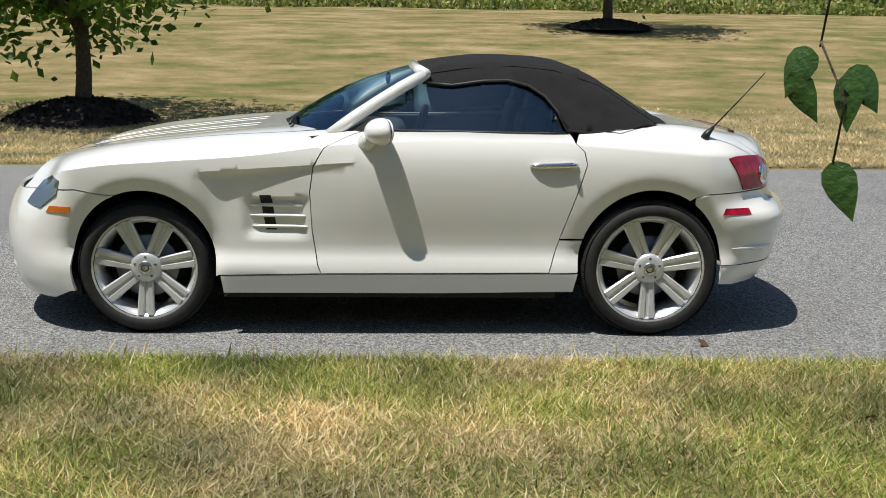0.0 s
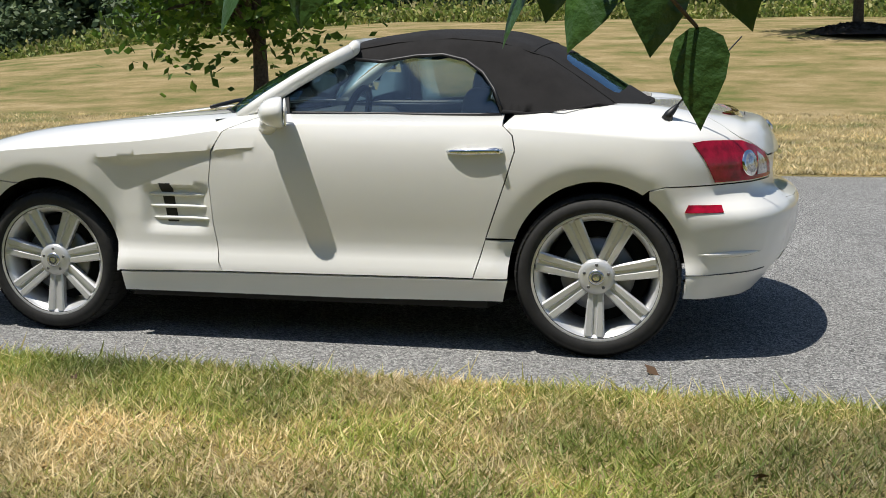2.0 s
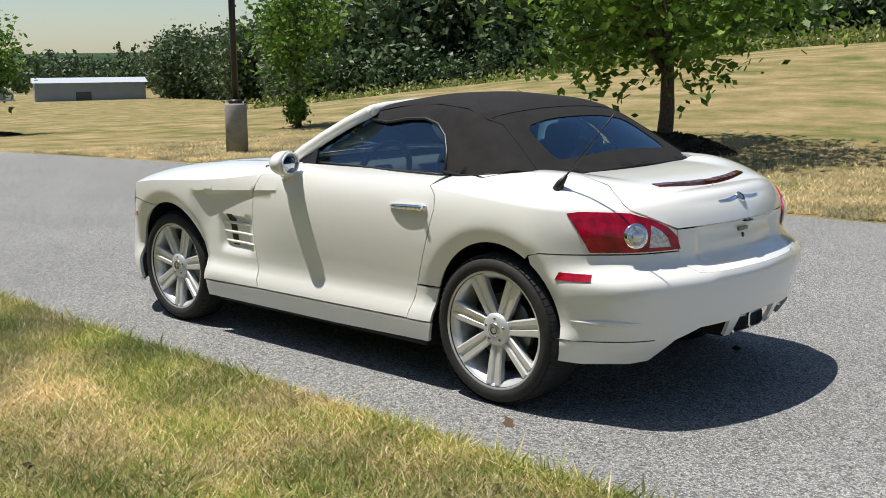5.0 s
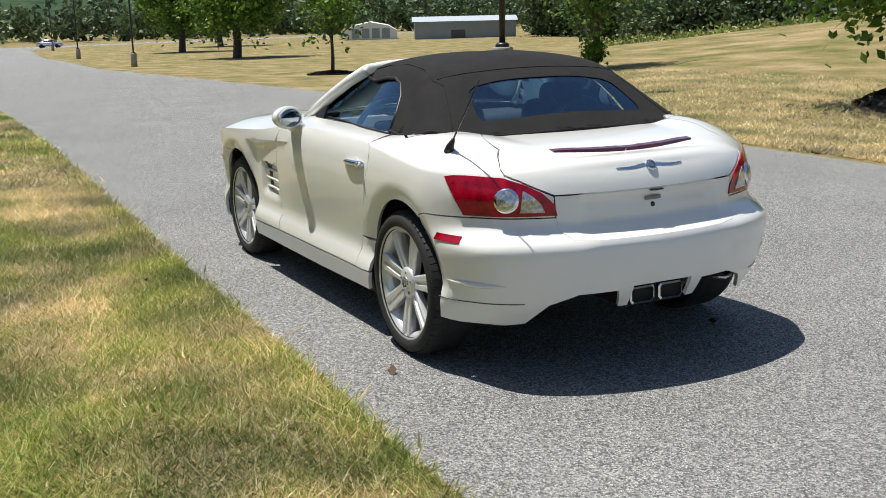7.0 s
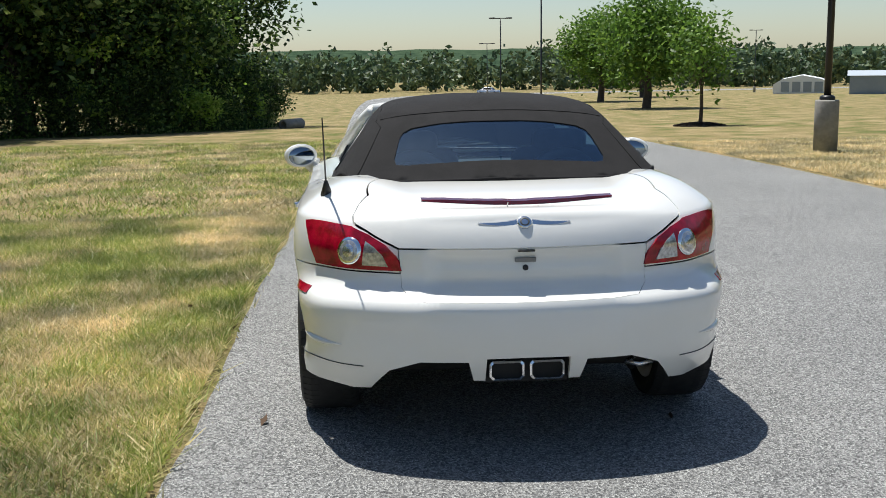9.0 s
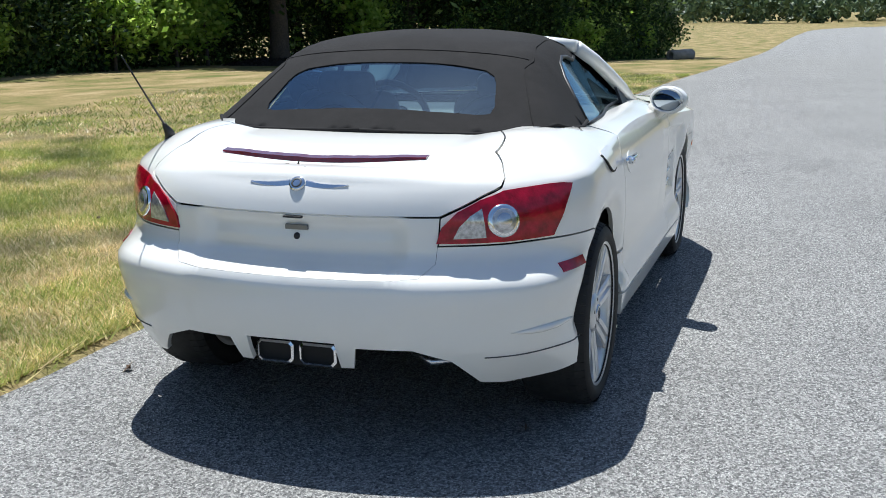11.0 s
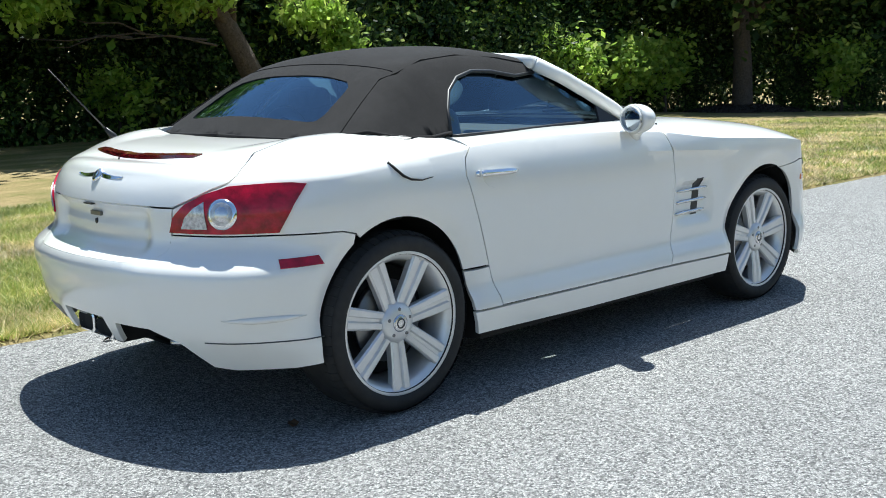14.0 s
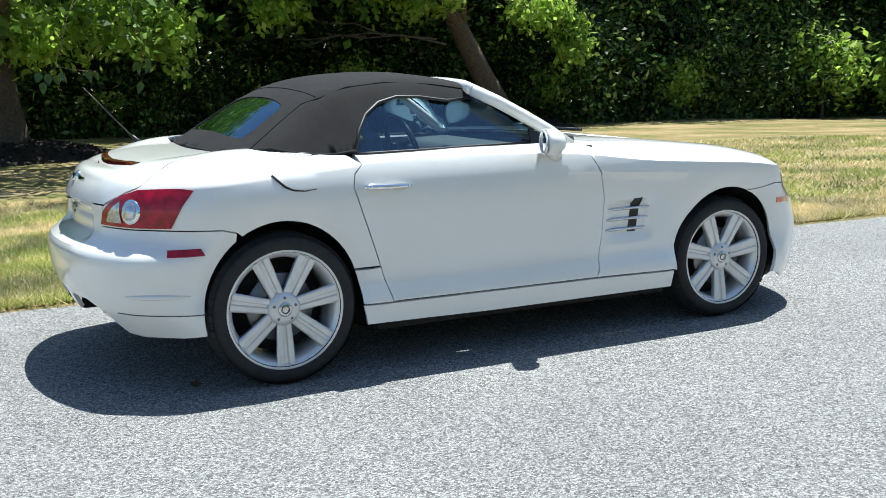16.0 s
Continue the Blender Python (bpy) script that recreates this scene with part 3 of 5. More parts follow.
def build_car():
    car = new("convertible_car")
    car.scale = CAR_SCALE
    tagged(car, "cream white two-seat convertible with black canvas roof, on asphalt", "car")

    def rear_u(y):
        return UEND - y * 1.03

    def both(name, poly, label="", step=0.04, gap=0.0025, lip=0.018, holes=(), material=PAINT, place=skin, angle=40):
        """A panel on each flank, each an object of its own."""
        for left in (True, False):
            bm = bmesh.new()
            patch(bm, poly, place, step, gap, lip, holes, mirror=left)
            sharp_part(name, bm, material, body if name != "door" else car, label, angle)

    def across(name, poly, label="", step=0.04, gap=0.0025, lip=0.018, holes=(), material=PAINT, place=skin, parent=None, angle=40):
        """A panel that reaches over the middle."""
        bm = bmesh.new()
        for left in (True, False):
            patch(bm, poly, place, step, gap, 0, holes, mirror=left)
        bmesh.ops.remove_doubles(bm, verts=bm.verts, dist=0.0055)
        for v in bm.verts:
            if abs(v.co.y) < 0.004:
                v.co.y = 0
        bmesh.ops.remove_doubles(bm, verts=bm.verts, dist=0.002)
        bm.normal_update()
        if lip:
            rim = [e for e in bm.edges if len(e.link_faces) == 1]
            deep = {v: bm.verts.new(v.co - v.normal * lip) for v in {v for e in rim for v in e.verts}}
            for e in rim:
                a, b = e.verts
                loop = [l for l in e.link_faces[0].loops if l.edge == e][0]
                if loop.vert == a:
                    a, b = b, a
                bm.faces.new((a, b, deep[b], deep[a]))
        return sharp_part(name, bm, material, parent or body, label, angle)

    # dark shell behind the panel gaps and the wheel housings
    bm = bmesh.new()
    grid = []
    for i in range(61):
        u = UEND * i / 60
        row = []
        for q in (0.17, 0.25, 0.40, 0.55, 0.66, 0.74, 0.80, 0.86, 0.98):
            p = skin(u, min(q, shoulder(skin(u, 0.5).x)))
            n = Vector((p.x - 1.25, p.y, 0)).normalized()
            c = Vector((p.x - 0.035 * n.x * 1.2, p.y * 0.945 - 0.012, p.z - 0.02 * (q > 0.8)))
            if p.x > 2.72:
                c.z = max(c.z, 0.37)
            for ax, az, r in AXLES:
                dx, dz = p.x - ax, p.z - az
                if math.hypot(dx, dz) < r + 0.02:
                    c.y = min(c.y, 0.50)
            row.append(c)
        grid.append(row)
    for s in (1, -1):
        vv = [[bm.verts.new((c.x, s * max(c.y, 0), c.z)) for c in row] for row in grid]
        for p, q in zip(vv, vv[1:]):
            for k in range(len(p) - 1):
                bm.faces.new((p[k], q[k], q[k + 1], p[k + 1]))
    bmesh.ops.recalc_face_normals(bm, faces=bm.faces)
    body = part("body", bm, UNDER, car, "white painted body shell", smooth=False)
    part("underbody", box(1.1, 0, 0.245, 3.2, 1.26, 0.06, 0.02), UNDER, body)
    # Unseen black boxes added inside, to stop light leaking through the panel gaps.
    part("boot_tub", box(2.72, 0, 0.60, 0.46, 1.20, 0.36, 0.03), UNDER, body)
    part("engine_tub", box(0.15, 0, 0.55, 1.1, 0.95, 0.40, 0.03), UNDER, body)
    part("front_tub", box(-0.52, 0, 0.42, 0.25, 1.0, 0.30, 0.03), UNDER, body)

    # nose
    fb_top = 0.69
    nose = [(0.0, 0.13), (u_at(-0.45), 0.16), (u_at(-0.345), 0.205)] + arc(0, 0.318, 0.340, 198, 112, 14) + [(u_at(-0.30), fb_top - 0.008), (u_at(-0.52), 0.666), (u_at(-0.70), 0.646), (0.0, 0.636)]
    grille = [(0.0, 0.47), (0.20, 0.47), (0.30, 0.52), (0.31, 0.60), (0.0, 0.605)]
    intake = [(0.36, 0.25), (0.62, 0.27), (0.60, 0.36), (0.36, 0.34)]
    across("front_bumper", nose, "white front bumper", holes=[intake])
    front_line = [(0.832, 0.303), (0.815, 0.345), (0.79, 0.50), (0.78, 0.68), (0.797, 0.80), (0.845, 0.882)]
    rear_line = [(1.908, 0.310), (1.968, 0.50), (2.038, 0.70), (2.075, 0.82), (2.062, 0.877), (2.022, 0.914)]
    # front wings with their tops, up to the bonnet's edge
    lamp = flank([(-0.60, 0.60), (-0.50, 0.585), (-0.40, 0.655), (-0.385, 0.72), (-0.46, 0.735), (-0.56, 0.70)])
    wing = ([(u_at(-0.70), 0.647), (u_at(-0.52), 0.667), (u_at(-0.30), fb_top - 0.007), (u_at(-0.15), 0.318 + 0.338)] + arc(0, 0.318, 0.340, 111, -5, 18)
            + flank([(0.360, 0.293)] + front_line)
            + [top_at(0.90, 0.03), top_at(1.012, 0.165), top_at(0.92, 0.24), top_at(0.70, 0.24), top_at(0.3, 0.26), top_at(-0.1, 0.28), top_at(-0.4, 0.34), top_at(-0.56, 0.44)])
    gills = flank([(0.545, 0.665), (0.60, 0.665), (0.625, 0.50), (0.575, 0.50)])
    both("front_wing", wing, "white front wing with a side gill", step=0.022)
    hood = [top_at(-0.57, 0.448), top_at(-0.4, 0.345), top_at(-0.1, 0.285), top_at(0.3, 0.265), top_at(0.70, 0.245), top_at(0.80, 0.26), top_at(0.70, 0.45), top_at(0.62, 0.70), top_at(0.585, 1.0)]
    hood += [top_at(0.2, 1.0), top_at(-0.3, 1.0), top_at(-0.60, 1.0)]
    hd = across("bonnet", hood, "long white ribbed bonnet", step=0.04)
    # fine ribs along the bonnet
    for s in (1, -1):
        for off in (0.12, 0.24):
            pts = []
            for k in range(14):
                x = -0.45 + k * 0.075
                t = 1 - off * (0.75 + 0.25 * k / 13) / 0.80
                p = skin(*top_at(x, t))
                pts.append((p.x, s * p.y, p.z - 0.0045))
            part("rib", tube(pts, 0.0065, 8, [0.3] + [1] * 12 + [0.3]), PAINT, hd)
    # sills
    sill = flank([(0.372, 0.205), (0.80, 0.205), (1.40, 0.205), (2.03, 0.215), (2.05, 0.304), (1.908, 0.304), (1.40, 0.301), (0.832, 0.298), (0.36, 0.289)])
    both("sill", sill, "white sill under the door")
    # doors
    door = flank([front_line[0], (1.40, 0.306)] + rear_line) + [top_at(2.01, 0.17), top_at(1.4, 0.17), top_at(1.02, 0.17), top_at(0.90, 0.03)] + flank(front_line[:0:-1])
    both("door", door, "white door with a chrome pull handle, shut", step=0.035)
    # rear quarters
    q = (arc(2.4, 0.33, 0.350, 159, 60, 18) + [(u_at(2.60), 0.671), (u_at(2.66), 0.687), (u_at(2.80), 0.689), (u_at(2.93), 0.690)]
         + [(rear_u(0.60), 0.690), (rear_u(0.466), 0.690), (rear_u(0.472), 0.776), (rear_u(0.53), 0.800), (rear_u(0.62), 0.836), (rear_u(0.70), 0.858), top_at(2.98, 0.05), top_at(2.90, 0.15), top_at(2.81, 0.265), top_at(2.66, 0.336), top_at(2.553, 0.392), top_at(2.52, 0.306), top_at(2.25, 0.12), top_at(2.06, 0.19)]
         + flank(rear_line[:0:-1]) + flank([(1.958, 0.468), (2.02, 0.468)]))
    both("rear_quarter", q, "white rear quarter with swollen haunch", step=0.035)
    foot = flank([(1.908, 0.308), (2.045, 0.308)]) + arc(2.4, 0.33, 0.350, 182, 160, 5) + flank([(1.955, 0.463)])
    both("quarter_foot", foot, step=0.03)
    # rear bumper with its cut-outs for the pipes
    bump = ([(u_at(2.742), 0.252), (u_at(2.84), 0.242), (rear_u(0.70), 0.238), (rear_u(0.60), 0.248), (rear_u(0.50), 0.335), (rear_u(0.38), 0.375), (rear_u(0.21), 0.378), (rear_u(0.195), 0.30), (rear_u(0.152), 0.30), (rear_u(0.145), 0.392), (UEND, 0.395)]
            + [(UEND, 0.50), (UEND, 0.600), (rear_u(0.3), 0.600), (rear_u(0.40), 0.604), (rear_u(0.455), 0.64), (rear_u(0.462), 0.688), (rear_u(0.62), 0.688), (u_at(2.93), 0.688), (u_at(2.80), 0.687), (u_at(2.66), 0.685), (u_at(2.60), 0.668)]
            + arc(2.4, 0.33, 0.350, 55, -13, 12))
    rb = across("rear_bumper", bump, "white rear bumper with twin arched cut-outs", step=0.02, gap=0.0008)
    seam = [skin(u_at(2.74) + (UEND - 0.62 - u_at(2.74)) * k / 16, 0.345 - 0.0 * k, 0.001) for k in range(17)]
    for s in (1, -1):
        part("seam", tube([(p.x, s * p.y, p.z) for p in seam], 0.0022, 6), TRIM, rb)
        lo = [skin(u_at(2.80) + 0.30 * k / 8, 0.425, 0.0) for k in range(9)]
        part("bumper_crease", tube([(p.x, s * p.y, p.z) for p in lo], 0.012, 8, [0.1, .5, .8, 1, 1, 1, .8, .5, .1]), PAINT, rb)
    # panel round the number plate, between the lamps
    tail = [(UEND, 0.600), (rear_u(0.3), 0.600), (rear_u(0.40), 0.604), (rear_u(0.455), 0.64), (rear_u(0.462), 0.688), (rear_u(0.47), 0.776), (UEND, 0.778)]
    across("tail_panel", tail, "white recessed panel without a plate", step=0.015, gap=0.0004, lip=0.01)
    # boot lid
    lid = [(UEND, 0.782), (rear_u(0.47), 0.780), (rear_u(0.53), 0.804), (rear_u(0.62), 0.840), (rear_u(0.70), 0.862)] + [top_at(2.975, 0.055), top_at(2.895, 0.156), top_at(2.81, 0.272), top_at(2.66, 0.338), top_at(2.556, 0.394), top_at(2.56, 0.7), top_at(2.56, 1.0), top_at(2.8, 1.0), (UEND - 0.02, shoulder(3.19) + 1.0), (UEND, shoulder(3.19) + 0.8)]
    bootlid = across("boot_lid", lid, "white boot lid with wing emblem", step=0.03, gap=0.0016)
    tonneau = [top_at(2.09, 0.195), top_at(2.25, 0.128), top_at(2.52, 0.309), top_at(2.55, 0.392), top_at(2.40, 0.30), top_at(2.2, 0.18)]
    both("roof_cover_panel", tonneau, step=0.03)

    # tail lamps
    def lamp_place(u, qq):
        return skin(u, qq, 0.006)
    for left in (True, False):
        bm = bmesh.new()
        shape = [(u_at(2.765), 0.852), (u_at(2.815), 0.79), (u_at(2.870), 0.699), (u_at(2.96), 0.698), (rear_u(0.56), 0.698), (rear_u(0.458), 0.699), (rear_u(0.475), 0.748), (rear_u(0.525), 0.793), (rear_u(0.60), 0.826), (rear_u(0.70), 0.850), (u_at(2.86), 0.858), (u_at(2.81), 0.858)]
        patch(bm, shape, lamp_place, 0.02, 0.0, 0.03, mirror=left)
        lampob = sharp_part("tail_lamp", bm, RED, car, "red wraparound tail lamp with a round clear lens")
        s = -1 if left else 1
        for (uu, zz, r, material, nm) in ((rear_u(0.682), 0.764, 0.051, CLEAR, "reversing_lens"),):
            c, cu, cz = lamp_place(uu, zz), lamp_place(uu + 0.02, zz), lamp_place(uu, zz + 0.02)
            ax, ay = (cu - c).normalized(), (cz - c).normalized()
            n = ax.cross(ay).normalized()
            if n.x < 0:
                n = -n
            for rr, mm, name2, hgt in ((r, CHROME, "lens_ring", 0.005), (r * 0.86, material, nm, 0.007), (r * 0.55, SATIN, "bulb_cap", 0.0085)):
                b = lathe([(0.0, hgt), (rr * 0.8, hgt), (rr, hgt - 0.005), (rr, -0.01)], 32, "z")
                mm4 = Matrix((ax, ay, n)).transposed().to_4x4()
                mm4.translation = c
                bmesh.ops.transform(b, matrix=mm4, verts=b.verts)
                for v in b.verts:
                    v.co.y *= s
                bmesh.ops.recalc_face_normals(b, faces=b.faces)
                part(name2, b, mm, lampob)
        bm = bmesh.new()
        wedge = [(rear_u(0.618), 0.714), (rear_u(0.512), 0.713), (rear_u(0.530), 0.750), (rear_u(0.565), 0.782), (rear_u(0.605), 0.803)]
        patch(bm, wedge, lambda u, qq: skin(u, qq, 0.010), 0.015, 0.0, 0.008, mirror=left)
        sharp_part("turn_lens", bm, CLEAR, lampob)
        bm = bmesh.new()
        patch(bm, flank([(2.735, 0.590), (2.885, 0.592), (2.885, 0.617), (2.75, 0.620)]), lambda u, qq: skin(u, qq, 0.004), 0.02, 0, 0.01, mirror=left)
        sharp_part("side_reflector", bm, RED, car, "small red side reflector")
        bm = bmesh.new()
        patch(bm, flank([(-0.46, 0.570), (-0.33, 0.575), (-0.325, 0.603), (-0.44, 0.600)]), lambda u, qq: skin(u, qq, 0.004), 0.02, 0, 0.01, mirror=left)
        sharp_part("side_marker", bm, AMBER, car, "small amber side marker")
        bm = bmesh.new()
        patch(bm, lamp, lambda u, qq: skin(u, qq, 0.006), 0.025, 0, 0.02, mirror=left)
        sharp_part("headlamp", bm, LAMPGLASS, car, "clear glass headlamp")

        # gill: dark slot and three bright fins
        bm = bmesh.new()
        patch(bm, gills, lambda u, qq: skin(u, qq, 0.002), 0.02, 0, 0.006, mirror=left)
        gill = sharp_part("side_gill", bm, PLASTIC, car, "dark side gill with three silver fins")
        for zf in (0.618, 0.568, 0.518):
            pts = []
            for k in range(8):
                x = 0.475 + 0.043 * k + 0.02 * (0.618 - zf) / 0.1
                p = skin(u_at(x), zf, 0.004 if k not in (0, 7) else -0.012)
                pts.append((p.x, s * p.y, p.z))
            part("fin", tube(pts, 0.0085, 8, [0.3, 0.8, 1, 1, 1, 1, 0.8, 0.3]), SATIN if not left else PAINT, gill)

        # door handle
        door_ob = [c for c in car.children if c.name.startswith("door")][0 if left else 1]
        bm = bmesh.new()
        cup = [(u_at(1.915 + 0.075 * math.cos(a)), 0.800 + 0.042 * math.sin(a)) for a in np.linspace(0, 2 * math.pi, 20, endpoint=False)]
        patch(bm, cup, lambda u, qq: skin(u, qq, 0.0015 - 0.0 * qq), 0.02, 0, 0.004, mirror=left)
        sharp_part("handle_recess", bm, PAINT, door_ob)
        pts = [(skin(u_at(1.805 + 0.225 * k / 10), 0.812 + 0.006 * k / 10, 0.002 + 0.011 * math.sin(math.pi * min(max((k) / 10, 0), 1)) ** 0.5)) for k in range(11)]
        b = tube([(p.x, s * p.y, p.z) for p in pts], 0.0135, 10, [0.5, .8, .9, 1, 1, 1, 1, 1, 1.1, 1.1, 0.7])
        hnd = part("door_handle", b, CHROME, door_ob, "satin chrome pull handle")
        c = skin(u_at(2.012), 0.818, 0.018)
        b = lathe([(0.0, -0.016), (0.010, -0.016), (0.012, -0.01), (0.012, 0.01)], 16)
        bmesh.ops.translate(b, vec=(c.x, -c.y, c.z), verts=b.verts)
        for v in b.verts:
            v.co.y *= -s
        part("keyhole", b, CHROME, hnd)

    # fuel flap on the right flank
    flap = [(u_at(2.42), 0.885), (u_at(2.395), 0.86), (u_at(2.36), 0.835), (u_at(2.30), 0.826), (u_at(2.245), 0.832), (u_at(2.235), 0.865)] + [top_at(2.26, 0.015), top_at(2.40, 0.02)]
    bm = bmesh.new()
    patch(bm, flap, lambda u, qq: skin(u, qq, 0.003), 0.02, 0, 0.008)
    fl = sharp_part("fuel_flap", bm, PAINT, car, "white fuel flap with a dark gap along its edge")
    line = [(2.435, 0.893), (2.41, 0.868), (2.385, 0.845), (2.35, 0.829), (2.30, 0.822), (2.245, 0.828)]
    part("gap", tube([tuple(skin(u_at(x), z, 0.003)) for x, z in line], 0.005, 6, [1, 1, 1, 0.8, 0.5, 0.3]), UNDER, fl)

    # wing emblem, brake strip, plate clip
    c = skin(UEND, 0.866)
    em = part("wing_emblem", lathe([(0.0, 0.007), (0.020, 0.007), (0.025, 0.004), (0.026, -0.006)], 32, "z"), CHROME, bootlid, "chrome winged emblem as a plain disc")
    em_pose = Matrix.Translation((c.x + 0.001, 0, c.z + 0.002)) @ Matrix.Rotation(radians(52), 4, 'Y')
    em.matrix_basis = em_pose
    ring = part("enamel", lathe([(0.012, 0.0082), (0.017, 0.0082), (0.0175, 0.0065), (0.0115, 0.0065)], 24, "z", False), TRIM, em)
    for s in (1, -1):
        b = bmesh.new()
        rows = []
        for k in range(7):
            f = k / 6
            p = skin(rear_u(0.03 + 0.145 * f), 0.868 - 0.004 * math.sin(math.pi * f), 0.0)
            hgt = 0.0105 * (1 - f) ** 0.7 + 0.0015
            rows.append([b.verts.new((p.x + o, s * p.y, p.z + dz)) for o, dz in ((0.001, -hgt), (0.005, -hgt * 0.6), (-0.001, hgt * 0.7), (-0.010, hgt))])
        for p, q2 in zip(rows, rows[1:]):
            for i in range(4):
                b.faces.new((p[i], p[(i + 1) % 4], q2[(i + 1) % 4], q2[i]))
        bmesh.ops.recalc_face_normals(b, faces=b.faces)
        wing_part = part("wing", b, CHROME, em, smooth=False)
        wing_part.matrix_parent_inverse = em_pose.inverted()
    lid_net = np.array([tuple(skin(u, shoulder(plan_x(u)) + t)) for u in np.linspace(u_at(2.7), UEND, 60) for t in np.linspace(0, 1, 40)])
    bm = bmesh.new()
    rows = []
    for k in range(25):
        y = -0.352 + 0.704 * k / 24
        x = 2.955 - 0.05 * (y / 0.352) ** 2
        near = np.argsort(np.hypot(lid_net[:, 0] - x, lid_net[:, 1] - abs(y)))[:4]
        z = float(lid_net[near, 2].mean()) + 0.004
        h = 0.009 * (1 - 0.75 * (abs(y) / 0.352) ** 3)
        rows.append([bm.verts.new((x - 0.03, y, z + h + 0.004)), bm.verts.new((x + 0.002, y, z + h)), bm.verts.new((x + 0.006, y, z - h)), bm.verts.new((x - 0.03, y, z - h))])
    for p, q2 in zip(rows, rows[1:]):
        for i in range(4):
            bm.faces.new((p[i], p[(i + 1) % 4], q2[(i + 1) % 4], q2[i]))
    bm.faces.new(rows[0])
    bm.faces.new(rows[-1])
    bmesh.ops.recalc_face_normals(bm, faces=bm.faces)
    part("brake_strip", bm, DARKRED, bootlid, "thin dark red brake light strip", smooth=False)
    p = skin(UEND, 0.728)
    part("plate_clip", box(p.x + 0.004, 0, 0.735, 0.012, 0.075, 0.016, 0.002), STEEL, body, "bare metal plate clip", smooth=False)
    part("lock_pin", lathe([(0.0, 0.008), (0.010, 0.008), (0.012, 0)], 16, "z"), PLASTIC, body).matrix_world = Matrix.Translation((p.x, 0, 0.706)) @ Matrix.Rotation(radians(90), 4, 'Y')
    for y in (-0.085, 0.085):
        part("plate_screw", lathe([(0.0, 0.005), (0.004, 0.005), (0.005, 0)], 10, "z"), PLASTIC, body).matrix_world = Matrix.Translation((p.x, y, 0.762)) @ Matrix.Rotation(radians(90), 4, 'Y')
    part("plate_light", box(p.x + 0.022, 0, 0.772, 0.03, 0.06, 0.006, 0.001), PLASTIC, body, smooth=False)

    # exhaust; black boxes stand for the shade in its recess and pipe throats
    part("exhaust_recess", box(3.02, 0, 0.34, 0.22, 0.30, 0.11, 0.01), UNDER, body, smooth=False)
    for y in (-0.072, 0.072):
        b = bmesh.new()
        outer = [(y + sx * 0.062, 0.335 + sz * 0.036) for sx, sz in ((-0.8, -1), (0.8, -1), (1, -0.6), (1, 0.7), (0.85, 1), (-0.85, 1), (-1, 0.7), (-1, -0.6))]
        inner = [(y + (a - y) * 0.88, 0.335 + (c2 - 0.335) * 0.80) for a, c2 in outer]
        rings = [[b.verts.new((x, a, c2)) for a, c2 in o] for x, o in ((3.02, outer), (3.148, outer), (3.152, inner), (3.06, inner))]
        for r0, r1 in zip(rings, rings[1:]):
            for i in range(8):
                b.faces.new((r0[i], r0[(i + 1) % 8], r1[(i + 1) % 8], r1[i]))
        b.faces.new(rings[-1])
        bmesh.ops.recalc_face_normals(b, faces=b.faces)
        pipe = part("exhaust_pipe", b, CHROME, car, "square chrome exhaust tip", smooth=False)
        part("pipe_throat", box(3.075, y, 0.335, 0.06, 0.10, 0.052, 0.004), UNDER, pipe, smooth=False)
    part("tow_loop", tube([(3.00, 0.42, 0.335), (3.06, 0.38, 0.33), (3.08, 0.42, 0.325), (3.06, 0.47, 0.33), (3.00, 0.46, 0.335)], 0.010, 8), SATIN, car, "bare metal towing loop")

    # soft top
    roof_mid = curve1([(1.24, 1.226), (1.30, 1.243), (1.45, 1.267), (1.62, 1.281), (1.80, 1.281), (2.0, 1.266), (2.15, 1.232), (2.4, 1.16), (2.6, 1.09)])

    def half_w(x):
        return 0.745 - 0.05 * smooth01(1.75, 1.25, x)

    def canvas(x, y, out=0.0):
        a = abs(y)
        roof = roof_mid(x) - 0.034 * (a / 0.5) ** 2
        side = 0.955 + (half_w(x) - a) * 1.30
        back = 0.965 + (2.575 - 0.06 * (a / 0.6) ** 2 - x) * 0.60 - 0.02 * (a / 0.6) ** 2
        k = 36.0
        z = -math.log(math.exp(-k * roof) + math.exp(-k * side) + math.exp(-k * back)) / k + 0.012
        z += 0.0035 * math.exp(-((x - 1.98 - 0.12 * math.sin(5 * a)) / 0.025) ** 2) * smooth01(0.25, 0.5, a) + 0.004 * math.sin(9 * x) * math.sin(6 * a) * smooth01(1.4, 1.6, x)
        return Vector((x, CABIN * y, max(z, 0.925) + out))

    edge = [(1.285, 0.0), (1.29, 0.25), (1.305, 0.535), (1.45, 0.562), (1.60, 0.565), (1.72, 0.572), (1.82, 0.592), (1.90, 0.632), (1.955, 0.685), (2.00, 0.752), (2.10, 0.757), (2.25, 0.748), (2.38, 0.715), (2.47, 0.65), (2.525, 0.52), (2.555, 0.35), (2.575, 0.15), (2.58, 0.0)]
    window = [(2.21, 0.0), (2.213, 0.25), (2.222, 0.39), (2.245, 0.43), (2.28, 0.448), (2.40, 0.478), (2.435, 0.47), (2.45, 0.43), (2.465, 0.25), (2.47, 0.0)]
    bm = bmesh.new()
    for left in (True, False):
        patch(bm, [(x, max(y, 0)) for x, y in edge], canvas, 0.03, 0, 0, holes=[window[:1] + window[1:]], mirror=left)
    bmesh.ops.remove_doubles(bm, verts=bm.verts, dist=0.0015)
    bm.normal_update()
